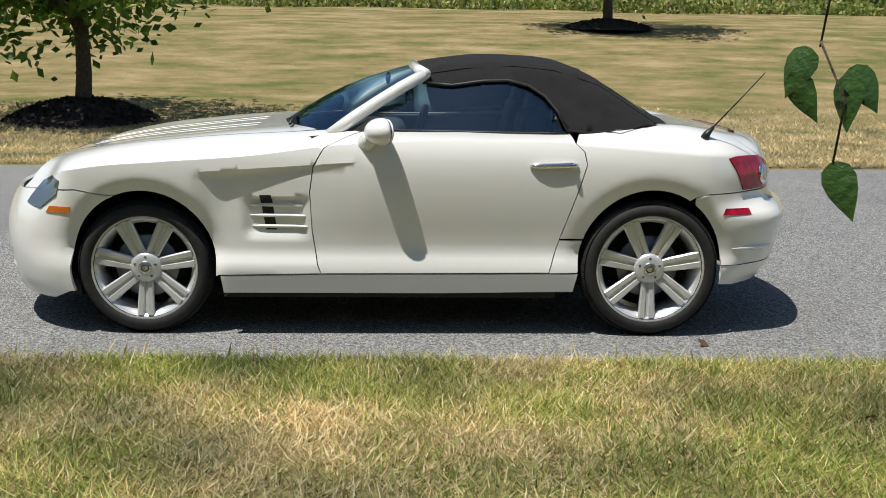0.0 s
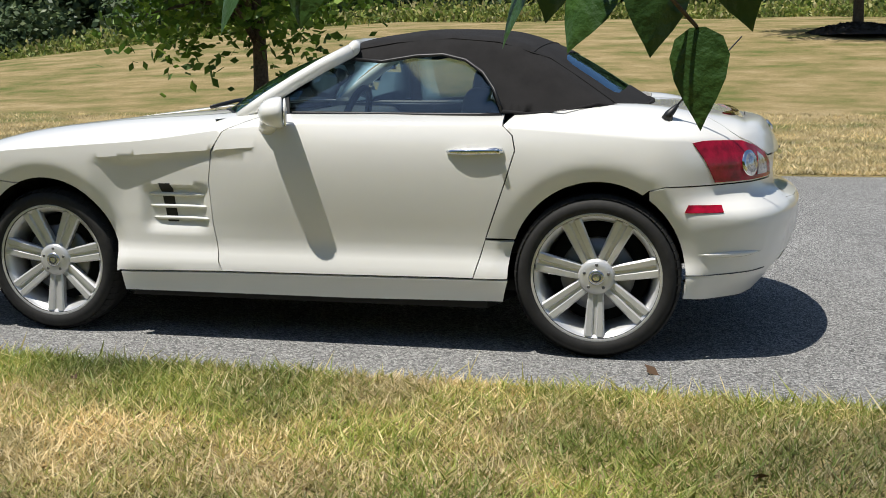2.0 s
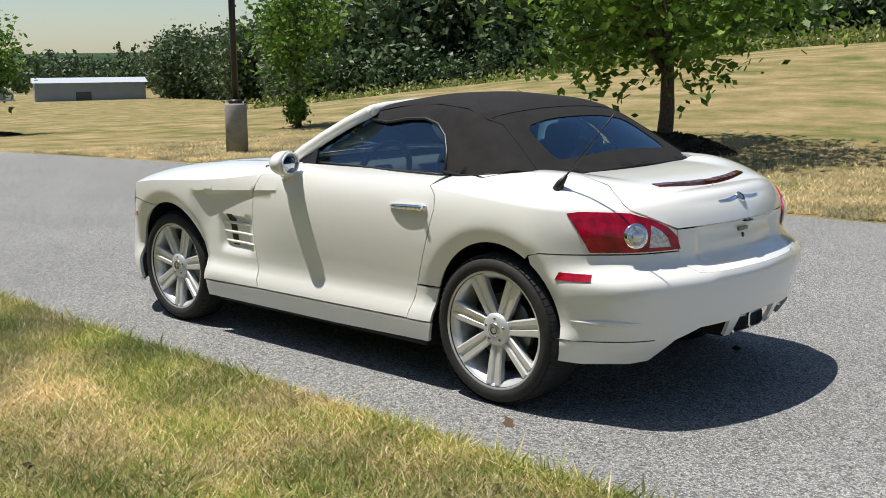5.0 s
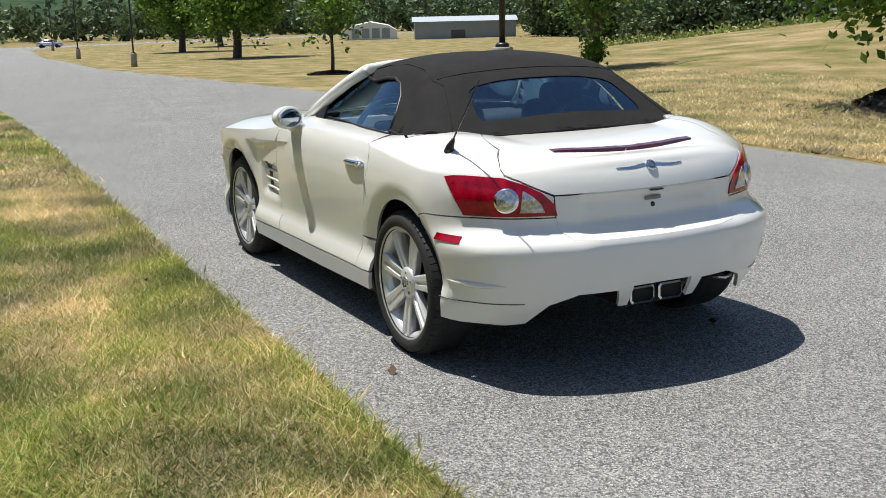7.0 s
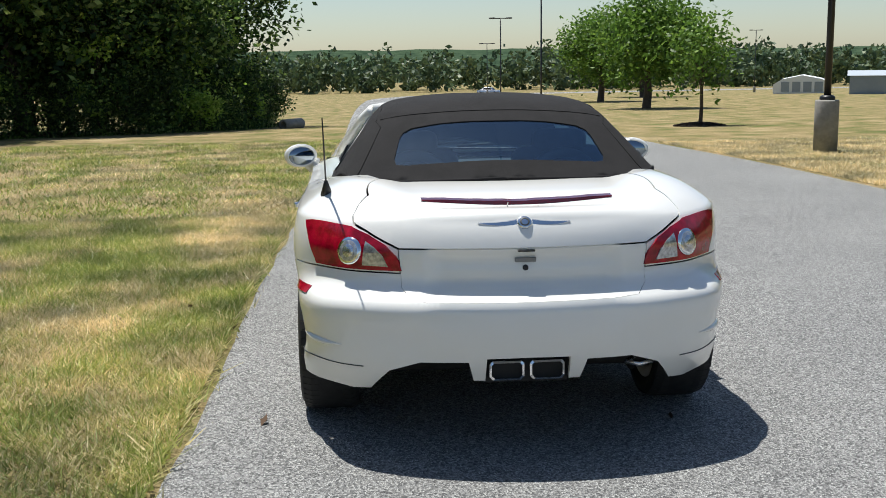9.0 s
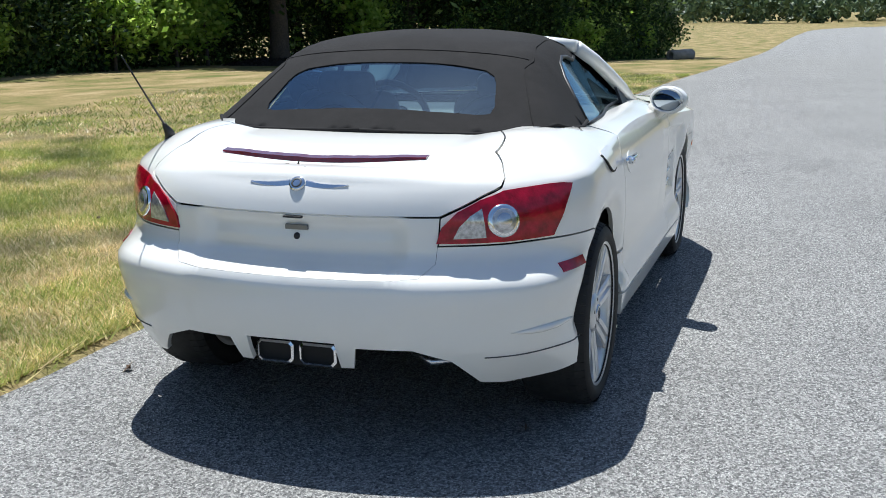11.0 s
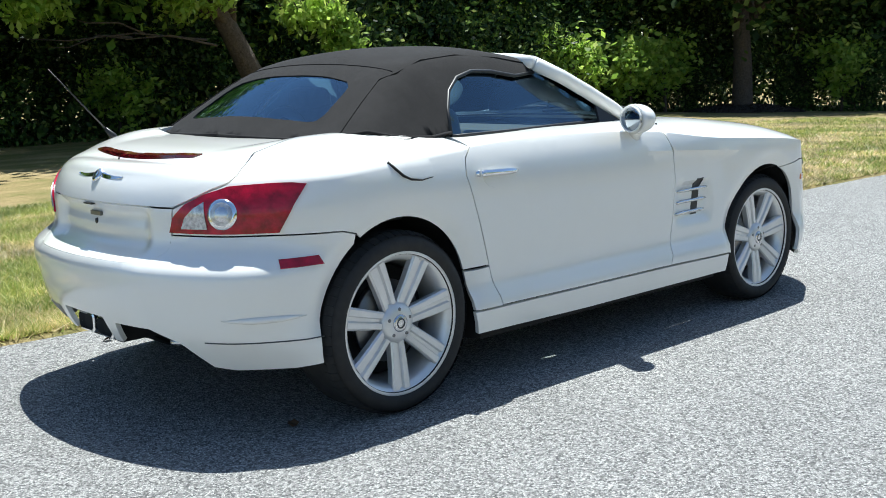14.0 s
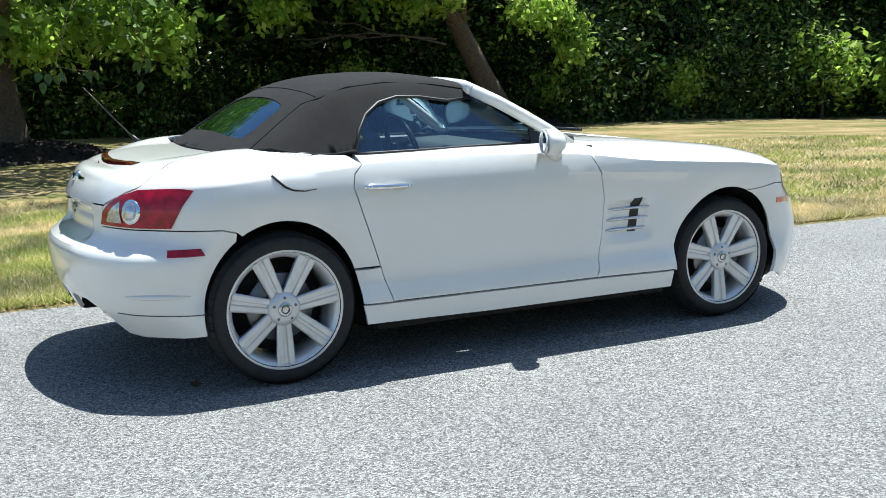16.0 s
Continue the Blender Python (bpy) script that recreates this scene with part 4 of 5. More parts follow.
    rim = [e for e in bm.edges if len(e.link_faces) == 1]
    deep = {v: bm.verts.new(v.co - v.normal * 0.012) for v in {v for e in rim for v in e.verts}}
    for e in rim:
        a, b = e.verts
        loop = [l for l in e.link_faces[0].loops if l.edge == e][0]
        if loop.vert == a:
            a, b = b, a
        bm.faces.new((a, b, deep[b], deep[a]))
    top = sharp_part("soft_top", bm, CLOTH, car, "black canvas folding roof, raised", 60)
    # seams and hems of the canvas
    for s in (1, -1):
        pts = [tuple(canvas(x, s * y, 0.002)) for x, y in ((1.31, 0.50), (1.5, 0.50), (1.75, 0.505), (1.95, 0.52), (2.10, 0.55), (2.17, 0.53), (2.30, 0.58), (2.42, 0.63), (2.48, 0.66))]
        part("seam", tube(pts, 0.0024, 6), CLOTH, top)
        pts = [tuple(canvas(x, s * max(y, 0.0), 0.0)) for x, y in edge[9:]]
        part("hem", tube(pts, 0.008, 8), CLOTH, top)
        pts = [tuple(canvas(x, s * y, -0.004)) for x, y in edge[2:10]]
        part("weather_strip", tube(pts, 0.008, 8), PLASTIC, top)
    pts = [tuple(canvas(2.125 - 0.02 * (y / 0.5) ** 2, y, 0.001)) for y in np.linspace(-0.53, 0.53, 15)]
    part("seam", tube(pts, 0.0024, 6), CLOTH, top)
    bm = bmesh.new()
    for left in (True, False):
        patch(bm, window, lambda x, y: canvas(x, y, -0.004), 0.04, -0.006, 0, mirror=left)
    bmesh.ops.remove_doubles(bm, verts=bm.verts, dist=0.002)
    part("rear_window", bm, REARGLASS, top, "curved tinted rear window")

    # side glass, in the plane of the roof's flank
    def side_glass(x, z):
        return Vector((x, CABIN * (half_w(x) - (z - 0.955) / 1.30 - 0.012), z))
    glass_edge = [(0.93, 0.935), (1.30, 1.178), (1.36, 1.190), (1.50, 1.200), (1.62, 1.198), (1.75, 1.183), (1.85, 1.148), (1.92, 1.085), (1.985, 0.955), (1.99, 0.935)]
    for left in (True, False):
        bm = bmesh.new()
        patch(bm, glass_edge, side_glass, 0.05, 0, 0, mirror=left)
        sg = part("side_window", bm, GLASS, car, "raised side window of tinted glass")
        sg.visible_shadow = True
        s = -1 if left else 1
        part("window_seal", tube([(x, s * CABIN * (half_w(x) + 0.008), 0.948) for x in np.linspace(1.0, 2.0, 12)], 0.007, 6), PLASTIC, car)
        # windscreen pillar
        a, b2 = Vector((0.86, s * CABIN * 0.742, 0.925)), Vector((1.310, s * CABIN * 0.552, 1.203))
        mid = (a + b2) / 2 + Vector((0, s * 0.012, 0.012))
        part("windscreen_pillar", tube([a, (a + mid) / 2 + Vector((0, s * 0.005, 0.004)), mid, (mid + b2) / 2 + Vector((0, s * 0.004, 0.004)), b2], 0.030, 14), PAINT, car, "white windscreen pillar")
        tri = [(0.90, s * CABIN * 0.752, 0.925), (1.085, s * CABIN * 0.742, 0.93), (1.07, s * CABIN * 0.700, 1.015)]
        b = bmesh.new()
        f = b.faces.new([b.verts.new(t) for t in tri])
        ret = bmesh.ops.extrude_face_region(b, geom=[f])
        bmesh.ops.translate(b, vec=(0, -s * 0.012, 0), verts=[v for v in ret["geom"] if isinstance(v, bmesh.types.BMVert)])
        bmesh.ops.recalc_face_normals(b, faces=b.faces)
        part("corner_trim", b, PLASTIC, car, smooth=False)
    part("windscreen_header", tube([(hx, CABIN * hy, hz) for hx, hy, hz in ((1.318, -0.552, 1.208), (1.285, -0.40, 1.222), (1.268, -0.2, 1.230), (1.262, 0, 1.233), (1.268, 0.2, 1.230), (1.285, 0.40, 1.222), (1.318, 0.552, 1.208))], 0.028, 12), PAINT, car, "white windscreen header")

    def screen(a, b):
        base = Vector((0.60 + 0.27 * a * a, 0.725 * a, 0.952 - 0.012 * a * a))
        head = Vector((1.255 + 0.055 * a * a, 0.54 * a, 1.238 - 0.025 * a * a))
        p = base.lerp(head, b)
        p += Vector((-0.02, 0, 0.03)) * math.sin(math.pi * b)
        return Vector((p.x, CABIN * p.y, p.z))
    verts = [screen(-1 + 2 * i / 16, j / 6) for i in range(17) for j in range(7)]
    raw("windscreen", verts, [(i * 7 + j, i * 7 + j + 1, (i + 1) * 7 + j + 1, (i + 1) * 7 + j) for i in range(16) for j in range(6)], GLASS, car, True, "raked tinted windscreen")
    # cowl and wipers
    verts, faces = [], []
    for i in range(13):
        a = -1 + i / 6
        p, q2 = screen(a, 0.03), Vector((0.545 + 0.24 * a * a, 0.745 * a, 0.925))
        verts += [p + Vector((0, 0, -0.012)), q2, q2 - Vector((0, 0, 0.03))]
        if i:
            k = 3 * i
            faces += [(k - 3, k, k + 1, k - 2), (k - 2, k + 1, k + 2, k - 1)]
    raw("cowl", verts, faces, PLASTIC, car, True, "black plastic cowl")
    for y0, y1 in ((-0.52, 0.02), (-0.02, 0.50)):
        part("wiper", tube([(0.66, y0, 0.965), (0.655, (y0 + y1) / 2, 0.978), (0.68, y1, 0.985)], 0.009, 6), PLASTIC, car, "black wiper")
    # mirrors
    for s in (-1, 1):
        b = bmesh.new()
        bmesh.ops.create_uvsphere(b, u_segments=28, v_segments=18, radius=1.0)
        for v in b.verts:
            x, y, z = v.co
            if x > 0.15:
                x = 0.15 + (x - 0.15) * 0.12
            v.co = (x * 0.082, y * 0.086, z * 0.062)
        bmesh.ops.transform(b, matrix=pose(1.115, s * 0.868, 0.965, 0, 0, -s * 20), verts=b.verts)
        mir = part("door_mirror", b, PAINT, car, "white rounded door mirror")
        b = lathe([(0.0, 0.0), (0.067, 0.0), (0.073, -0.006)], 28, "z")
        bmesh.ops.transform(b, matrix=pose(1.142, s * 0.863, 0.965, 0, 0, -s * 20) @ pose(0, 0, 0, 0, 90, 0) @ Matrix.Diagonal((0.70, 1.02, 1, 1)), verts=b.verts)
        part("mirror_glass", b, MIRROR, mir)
        part("mirror_frame", tube([Matrix.Translation((1.141, s * 0.863, 0.965)) @ Matrix.Rotation(-s * radians(20), 4, 'Z') @ Vector((0, 0.073 * math.cos(a), 0.052 * math.sin(a))) for a in np.linspace(0, 2 * math.pi, 25)], 0.005, 6), PAINT, mir)
        part("mirror_foot", tube([(1.045, s * 0.80, 0.905), (1.055, s * 0.83, 0.925), (1.075, s * 0.842, 0.94), (1.09, s * 0.855, 0.955)], 0.036, 12, [1.25, 1, 0.85, 0.9]), PAINT, mir)
    # aerial on the left haunch
    base = skin(*top_at(2.665, 0.15))
    ant = part("aerial_base", tube([(2.655, -0.70, base.z - 0.012), (2.665, -0.70, base.z + 0.012), (2.695, -0.70, base.z + 0.045)], 0.024, 10, [1.0, 0.7, 0.3]), PLASTIC, car, "black aerial foot")
    part("aerial_rod", tube([(2.69, -0.70, base.z + 0.04), (2.80, -0.70, base.z + 0.16), (2.925, -0.70, base.z + 0.30)], 0.0036, 6, [1.1, 1, 0.7]), PLASTIC, ant)

    # cabin
    part("cabin_floor", box(1.45, 0, 0.42, 1.5, 1.25, 0.10, 0.03), UNDER, car, smooth=False)
    b = box(1.02, 0, 0.80, 0.42, 1.34, 0.22, 0.07, seg=4)
    part("dashboard", b, TRIM, car, "dark dashboard")
    part("centre_console", box(1.45, 0, 0.60, 0.9, 0.24, 0.24, 0.05), SILVERTRIM, car, "pale centre console")
    part("rear_bulkhead", box(2.18, 0, 0.80, 0.30, 1.30, 0.30, 0.06), TRIM, car)
    for s in (-1, 1):
        part("door_card", box(1.45, s * 0.655, 0.72, 1.05, 0.07, 0.40, 0.03), SEAT, car)
        seat = part("seat", box(1.55, s * 0.34, 0.60, 0.52, 0.48, 0.20, 0.07, seg=4), SEAT, car, "dark leather bucket seat")
        b = box(0, 0, 0.25, 0.14, 0.44, 0.50, 0.065, seg=4)
        bmesh.ops.transform(b, matrix=pose(1.78, s * 0.34, 0.56, 0, 12, 0), verts=b.verts)
        part("backrest", b, SEAT, seat)
        b = box(0, 0, 0.54, 0.09, 0.25, 0.14, 0.045, seg=4)
        bmesh.ops.transform(b, matrix=pose(1.78, s * 0.34, 0.53, 0, 10, 0), verts=b.verts)
        part("headrest", b, SEAT, seat)
        part("roll_hoop", tube([(2.03, s * 0.33 + 0.15 * math.cos(a), 0.88 + 0.15 * math.sin(a)) for a in np.linspace(0, math.pi, 15)], 0.024, 10), SILVERTRIM, car, "pale roll hoop behind the seat")
    wheel_pts = [(1.27 + 0.055 * math.sin(a), -0.37 + 0.175 * math.cos(a), 0.875 + 0.165 * math.sin(a)) for a in np.linspace(0, 2 * math.pi, 33)]
    sw = part("steering_wheel", tube(wheel_pts, 0.016, 10), PLASTIC, car, "black steering wheel")
    part("wheel_boss", box(1.26, -0.37, 0.872, 0.05, 0.15, 0.11, 0.03), PLASTIC, sw)
    part("wheel_spoke", box(1.265, -0.37, 0.875, 0.02, 0.31, 0.035, 0.008), SATIN, sw, smooth=False)
    part("interior_mirror", box(1.13, 0, 1.165, 0.025, 0.20, 0.055, 0.02), PLASTIC, car)

    # wheels and their housings
    for kind, (ax, az, r), ty in (("front", AXLES[0], 0.735), ("rear", AXLES[1], 0.722)):
        w = loft_wheel(kind)
        for s in (-1, 1):
            m = Matrix.Diagonal((1 / CAR_SCALE.x, 1 / CAR_SCALE.y, 1 / CAR_SCALE.z, 1)) @ Matrix.Translation((ax, s * (ty + 0.012), az)) @ (Matrix.Rotation(math.pi, 4, 'Z') if s > 0 else Matrix())
            c = copy_thing(w, m)
            c.parent = car
            tagged(c, "silver seven-spoke alloy wheel with black tyre")
            b = lathe([(r + 0.035, 0.045), (r + 0.035, 0.34), (0.0, 0.34)], 36, close=False)
            for v in list(b.verts):
                if v.co.z < -0.06:
                    b.verts.remove(v)
            bmesh.ops.transform(b, matrix=Matrix.Translation((ax, s * 0.80, az)) @ Matrix.Diagonal((1, -s, 1, 1)), verts=b.verts)
            part("wheel_housing", b, UNDER, body, smooth=False)
        for o in list(w.children_recursive) + [w]:
            bpy.data.objects.remove(o)
    return car


CAR = build_car()


# ---- trees and plants ----
rng = np.random.default_rng(7)


def leaf_quads(centres, size, squash=1.0, droop=0.0):
    """Small bent leaves at the given places: two points across, tip and stalk."""
    n = len(centres)
    d = rng.normal(size=(n, 3))
    d[:, 2] = d[:, 2] * squash - droop
    d /= np.linalg.norm(d, axis=1, keepdims=True) + 1e-9
    w = np.cross(d, rng.normal(size=(n, 3)))
    w /= np.linalg.norm(w, axis=1, keepdims=True) + 1e-9
    s = (size * rng.uniform(0.6, 1.35, n))[:, None]
    v = np.stack([centres - d * s, centres + w * s * 0.55, centres + d * s, centres - w * s * 0.55], 1)
    return v.reshape(-1, 3), np.arange(4 * n).reshape(-1, 4)


def clumps(n_clumps, per, middle, radii, spread, hollow=0.45):
    """Leaf places in clumps through the outer part of an uneven ellipsoid."""
    d = rng.normal(size=(n_clumps, 3))
    d /= np.linalg.norm(d, axis=1, keepdims=True)
    r = rng.uniform(hollow, 1.0, n_clumps)[:, None] * rng.uniform(0.8, 1.12, (n_clumps, 1))
    c = np.array(middle) + d * r * np.array(radii)
    return (c[:, None, :] + rng.normal(size=(n_clumps, per, 3)) * spread).reshape(-1, 3), c


def make_tree(name, height, trunk_r, crown_lo, radii, n_clumps, per, leaf, material, lean=(0, 0), label="", spread=0.35):
    """A tapered trunk with limbs reaching into a crown of leaf clumps."""
    t = new(name)
    cz = crown_lo + radii[2] * 0.95
    leaves, cl = clumps(n_clumps, per, (lean[0] * 1.1, lean[1] * 1.1, cz), radii, spread)
    b = bmesh.new()

    def limb(pts, r, taper):
        tb = tube(pts, r, 8, taper)
        me = bpy.data.meshes.new("tmp")
        tb.to_mesh(me)
        tb.free()
        b.from_mesh(me)
        bpy.data.meshes.remove(me)
    top = Vector((lean[0], lean[1], cz + radii[2] * 0.4))
    pts = [Vector((0, 0, -0.1)), Vector((0, 0, 0.08))] + [Vector((0, 0, 0)).lerp(top, f) + Vector((0.04 * trunk_r * 10 * math.sin(5 * f), 0.03 * trunk_r * 10 * math.cos(4 * f), 0)) for f in (0.2, 0.4, 0.6, 0.8, 1.0)]
    limb(pts, trunk_r, [1.5, 1.15, 1.0, 0.85, 0.65, 0.4, 0.15])
    for c in cl[:14]:
        f = rng.uniform(0.35, 0.75)
        a = Vector((0, 0, 0)).lerp(top, f)
        c = Vector(c)
        mid = a.lerp(c, 0.5) + Vector((0, 0, 0.15))
        limb([a, mid, c], trunk_r * 0.42, [1.0, 0.6, 0.15])
    part("trunk", b, BARK, t)
    v, f = leaf_quads(leaves, leaf, 0.7, 0.25)
    tagged(big("crown", v, f, material, t), kind="stuff")
    tagged(t, label, "tree")
    return t


def set_at(ob, x, y, turn=0.0, scale=1.0, z=None):
    ob.scale = (scale,) * 3
    ob.matrix_basis = Matrix.Translation((x, y, rise(x, y) if z is None else z)) @ Matrix.Rotation(radians(turn), 4, 'Z') @ Matrix.Diagonal((scale, scale, scale, 1))
    return ob


def twin(ob, x, y, turn=0.0, scale=1.0, z=None):
    c = copy_thing(ob, Matrix())
    return set_at(c, x, y, turn, scale, z)


def mulch_ring(x, y, r, h, label="low mound of dark brown bark mulch round a tree"):
    b = bmesh.new()
    rows = []
    for k in range(9):
        f = k / 8
        rows.append([b.verts.new((r * f * math.cos(a) * (1 + 0.08 * math.sin(3 * a)), r * f * math.sin(a) * (1 + 0.08 * math.sin(3 * a)), h * (1 - f * f) - 0.03 * f + 0.03 * noise.noise((x + 7 * f * math.cos(a), y + 7 * f * math.sin(a), 0)))) for a in np.linspace(0, 2 * math.pi, 40, endpoint=False)])
    for p, q in zip(rows, rows[1:]):
        for k in range(40):
            b.faces.new((p[k], p[(k + 1) % 40], q[(k + 1) % 40], q[k]))
    m = new("mulch_mound")
    tagged(m, label, "mulch")
    part("mound", b, MULCH, m)
    n = 1100
    a, rr = rng.uniform(0, 2 * math.pi, n), r * np.sqrt(rng.uniform(0, 1, n))
    c = np.stack([rr * np.cos(a), rr * np.sin(a), h * (1 - (rr / r) ** 2) + 0.01], 1)
    v, f = leaf_quads(c, 0.045, 0.5)
    tagged(big("chip", v, f, MULCH, m), kind="stuff")
    m.location = (x, y, rise(x, y))
    return m


# lawn trees across the road
tree_l = make_tree("lawn_tree", 6, 0.13, 1.35, (3.0, 3.0, 1.9), 150, 60, 0.10, LEAF, label="young lawn tree with spreading crown in dark mulch")
set_at(tree_l, -3.4, 10.0, 0, 0.85)
mulch_ring(-3.4, 10.0, 1.1, 0.32)
tree_r = twin(tree_l, 7.1, 25.9, 70, 1.05)
tagged(tree_r, "lawn tree in a mulch ring near tall weeds", "tree")
mulch_ring(7.1, 25.9, 1.35, 0.28)
small = make_tree("small_tree", 3, 0.05, 1.0, (0.85, 0.85, 0.95), 60, 30, 0.07, LEAF, label="thin young tree staked in the lawn", spread=0.22)
set_at(small, -25.3, 9.8, 20, 1.15)
mulch_ring(-25.3, 9.8, 0.8, 0.10)
leafy_small = make_tree("leafy_young_tree", 3, 0.06, 0.9, (0.9, 0.9, 1.2), 80, 30, 0.07, LEAF, label="young tree with a green shrub at its foot", spread=0.22)
set_at(leafy_small, -15.0, 12.5, 0, 1.2)
c, _ = clumps(26, 40, (0, 0, 0.45), (0.22, 0.22, 0.45), 0.10, 0.1)
v, f = leaf_quads(c, 0.05)
bush = big("shrub", v, f, LEAF)
tagged(bush, "narrow green shrub round the foot of a young tree", "shrub")
bush.location = (-14.95, 12.4, rise(-15.0, 12.5))
big_tree = make_tree("shade_tree", 7, 0.22, 1.5, (3.0, 3.0, 2.5), 170, 60, 0.14, LEAF, label="broad dark green shade tree on the lawn", spread=0.45)
set_at(big_tree, -71, 20.5, 0, 1.3)
twin(big_tree, -97, 23, 80, 1.35)
twin(big_tree, -119, 33, 200, 1.5)

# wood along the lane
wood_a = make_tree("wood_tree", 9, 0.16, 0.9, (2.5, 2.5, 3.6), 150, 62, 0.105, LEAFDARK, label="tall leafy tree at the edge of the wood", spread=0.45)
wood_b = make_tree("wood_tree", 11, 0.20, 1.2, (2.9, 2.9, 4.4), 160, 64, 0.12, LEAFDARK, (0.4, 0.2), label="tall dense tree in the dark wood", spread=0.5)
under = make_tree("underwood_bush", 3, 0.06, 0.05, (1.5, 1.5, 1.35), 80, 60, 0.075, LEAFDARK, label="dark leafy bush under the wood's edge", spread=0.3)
wood_edge = curve1([(-40, -4.0), (-37, -4.3), (-33, -5.0), (-29, -6.8), (-26, -10.5), (-22, -15.0), (-17, -15.0), (-8, -14.6), (0, -16.5), (6, -18.0), (16, -19.0), (30, -19.0)])
spots = []
for k in range(32):
    x = -37 + 1.9 * k
    spots.append((x + rng.uniform(-0.6, 0.6), wood_edge(x) - 2.2 + rng.uniform(-0.6, 0.3), rng.choice([0, 1])))
    spots.append((x + 1 + rng.uniform(-0.8, 0.8), wood_edge(x) - 5.6 + rng.uniform(-1, 0.8), 1))
    if k % 2 == 0:
        spots.append((x + rng.uniform(-0.8, 0.8), wood_edge(x) - 10.5 + rng.uniform(-1, 0.8), 1))
used = set()
for x, y, kind in spots:
    src = wood_b if kind else wood_a
    if kind not in used:
        used.add(kind)
        set_at(src, x, y, rng.uniform(0, 360), rng.uniform(0.85, 1.15))
    else:
        tagged(twin(src, x, y, rng.uniform(0, 360), rng.uniform(0.85, 1.15)), group="trees of the wood")
first = True
for k in range(52):
    x = -38 + 1.2 * k
    y = wood_edge(x) - 0.6 + rng.uniform(-0.6, 0.4)
    if first:
        set_at(under, x, y, 0, 0.8)
        first = False
    else:
        tagged(twin(under, x, y, rng.uniform(0, 360), rng.uniform(0.55, 1.1)), group="bushes at the wood's edge")
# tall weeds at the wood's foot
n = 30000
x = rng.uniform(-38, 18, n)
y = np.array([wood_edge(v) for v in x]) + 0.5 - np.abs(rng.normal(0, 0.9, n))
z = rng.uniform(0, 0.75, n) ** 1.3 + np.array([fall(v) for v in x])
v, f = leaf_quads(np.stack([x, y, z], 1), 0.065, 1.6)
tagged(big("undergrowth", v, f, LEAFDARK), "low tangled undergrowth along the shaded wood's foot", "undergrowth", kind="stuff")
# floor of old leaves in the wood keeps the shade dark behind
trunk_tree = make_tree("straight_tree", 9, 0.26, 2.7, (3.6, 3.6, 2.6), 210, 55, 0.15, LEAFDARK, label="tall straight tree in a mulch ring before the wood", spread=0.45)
set_at(trunk_tree, -22.5, -13.1)
mulch_ring(-22.5, -13.1, 1.7, 0.22)
leaning = make_tree("leaning_tree", 7, 0.21, 2.6, (3.0, 2.6, 1.9), 170, 55, 0.12, LEAF, (2.9, 0.4), label="leaning tree with bright leaves before the wood", spread=0.4)
set_at(leaning, -7.0, -13.4)
mulch_ring(-7.0, -13.4, 1.3, 0.2)
near_tree = make_tree("drooping_tree", 6, 0.24, 1.75, (3.6, 4.6, 1.9), 240, 60, 0.085, LEAF, (0.2, 0.9), label="broad tree with drooping heart-shaped leaves on the lawn", spread=0.32)
set_at(near_tree, 2.2, -12.6)
mulch_ring(2.2, -12.6, 1.5, 0.25)



def spray(tree, place, radii, count, leaf):
    """Hanging leaves on the lower twigs of a tree, at a place of the world."""
    at = Vector(place) - tree.matrix_basis.translation
    c, mid = clumps(count, 34, tuple(at), radii, 0.13, 0.15)
    v, f = leaf_quads(c, leaf, 0.7, 0.9)
    # These leaves too take the colour with the sunlight painted in.
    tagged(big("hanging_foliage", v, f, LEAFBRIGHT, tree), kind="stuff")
    for p in mid[:5]:
        p = Vector(p)
        part("branch", tube([p + Vector((0.5, -0.1, 0.9)), p + Vector((0.2, 0.0, 0.35)), p], 0.018, 6, [1, 0.6, 0.2]), BARK, tree)


for place, radii in (((1.0, -12.0, 2.05), (0.9, 0.5, 0.6)), ((-0.1, -12.1, 1.85), (0.55, 0.5, 0.6)), ((2.1, -12.0, 1.9), (0.6, 0.5, 0.6))):
    spray(near_tree, place, radii, 26, 0.075)
for place, radii in (((-7.6, -13.0, 2.2), (0.9, 0.6, 0.38)), ((-8.2, -13.0, 1.75), (0.35, 0.4, 0.5)), ((-2.2, -13.0, 2.35), (0.6, 0.5, 0.25)), ((-5.0, -13.0, 2.45), (1.2, 0.6, 0.25))):
    spray(leaning, place, radii, 24, 0.075)
# bare dead boughs of the leaning tree
for k, (p, q) in enumerate((((-5.5, -13.1, 1.65), (-3.2, -13.0, 1.85)), ((-5.3, -13.1, 1.75), (-1.9, -13.0, 1.8)), ((-4.3, -13.1, 1.8), (-2.7, -13.0, 2.15)), ((-3.9, -13.1, 1.8), (-2.4, -13.0, 1.65)))):
    o = leaning.matrix_basis.translation
    p, q = Vector(p) - o, Vector(q) - o
    part("dead_bough", tube([p, p.lerp(q, 0.4) + Vector((0, 0, 0.10)), p.lerp(q, 0.75) + Vector((0, 0, -0.03)), q], 0.022, 6, [1, 0.7, 0.45, 0.15]), BARK, leaning, "bare grey dead bough")
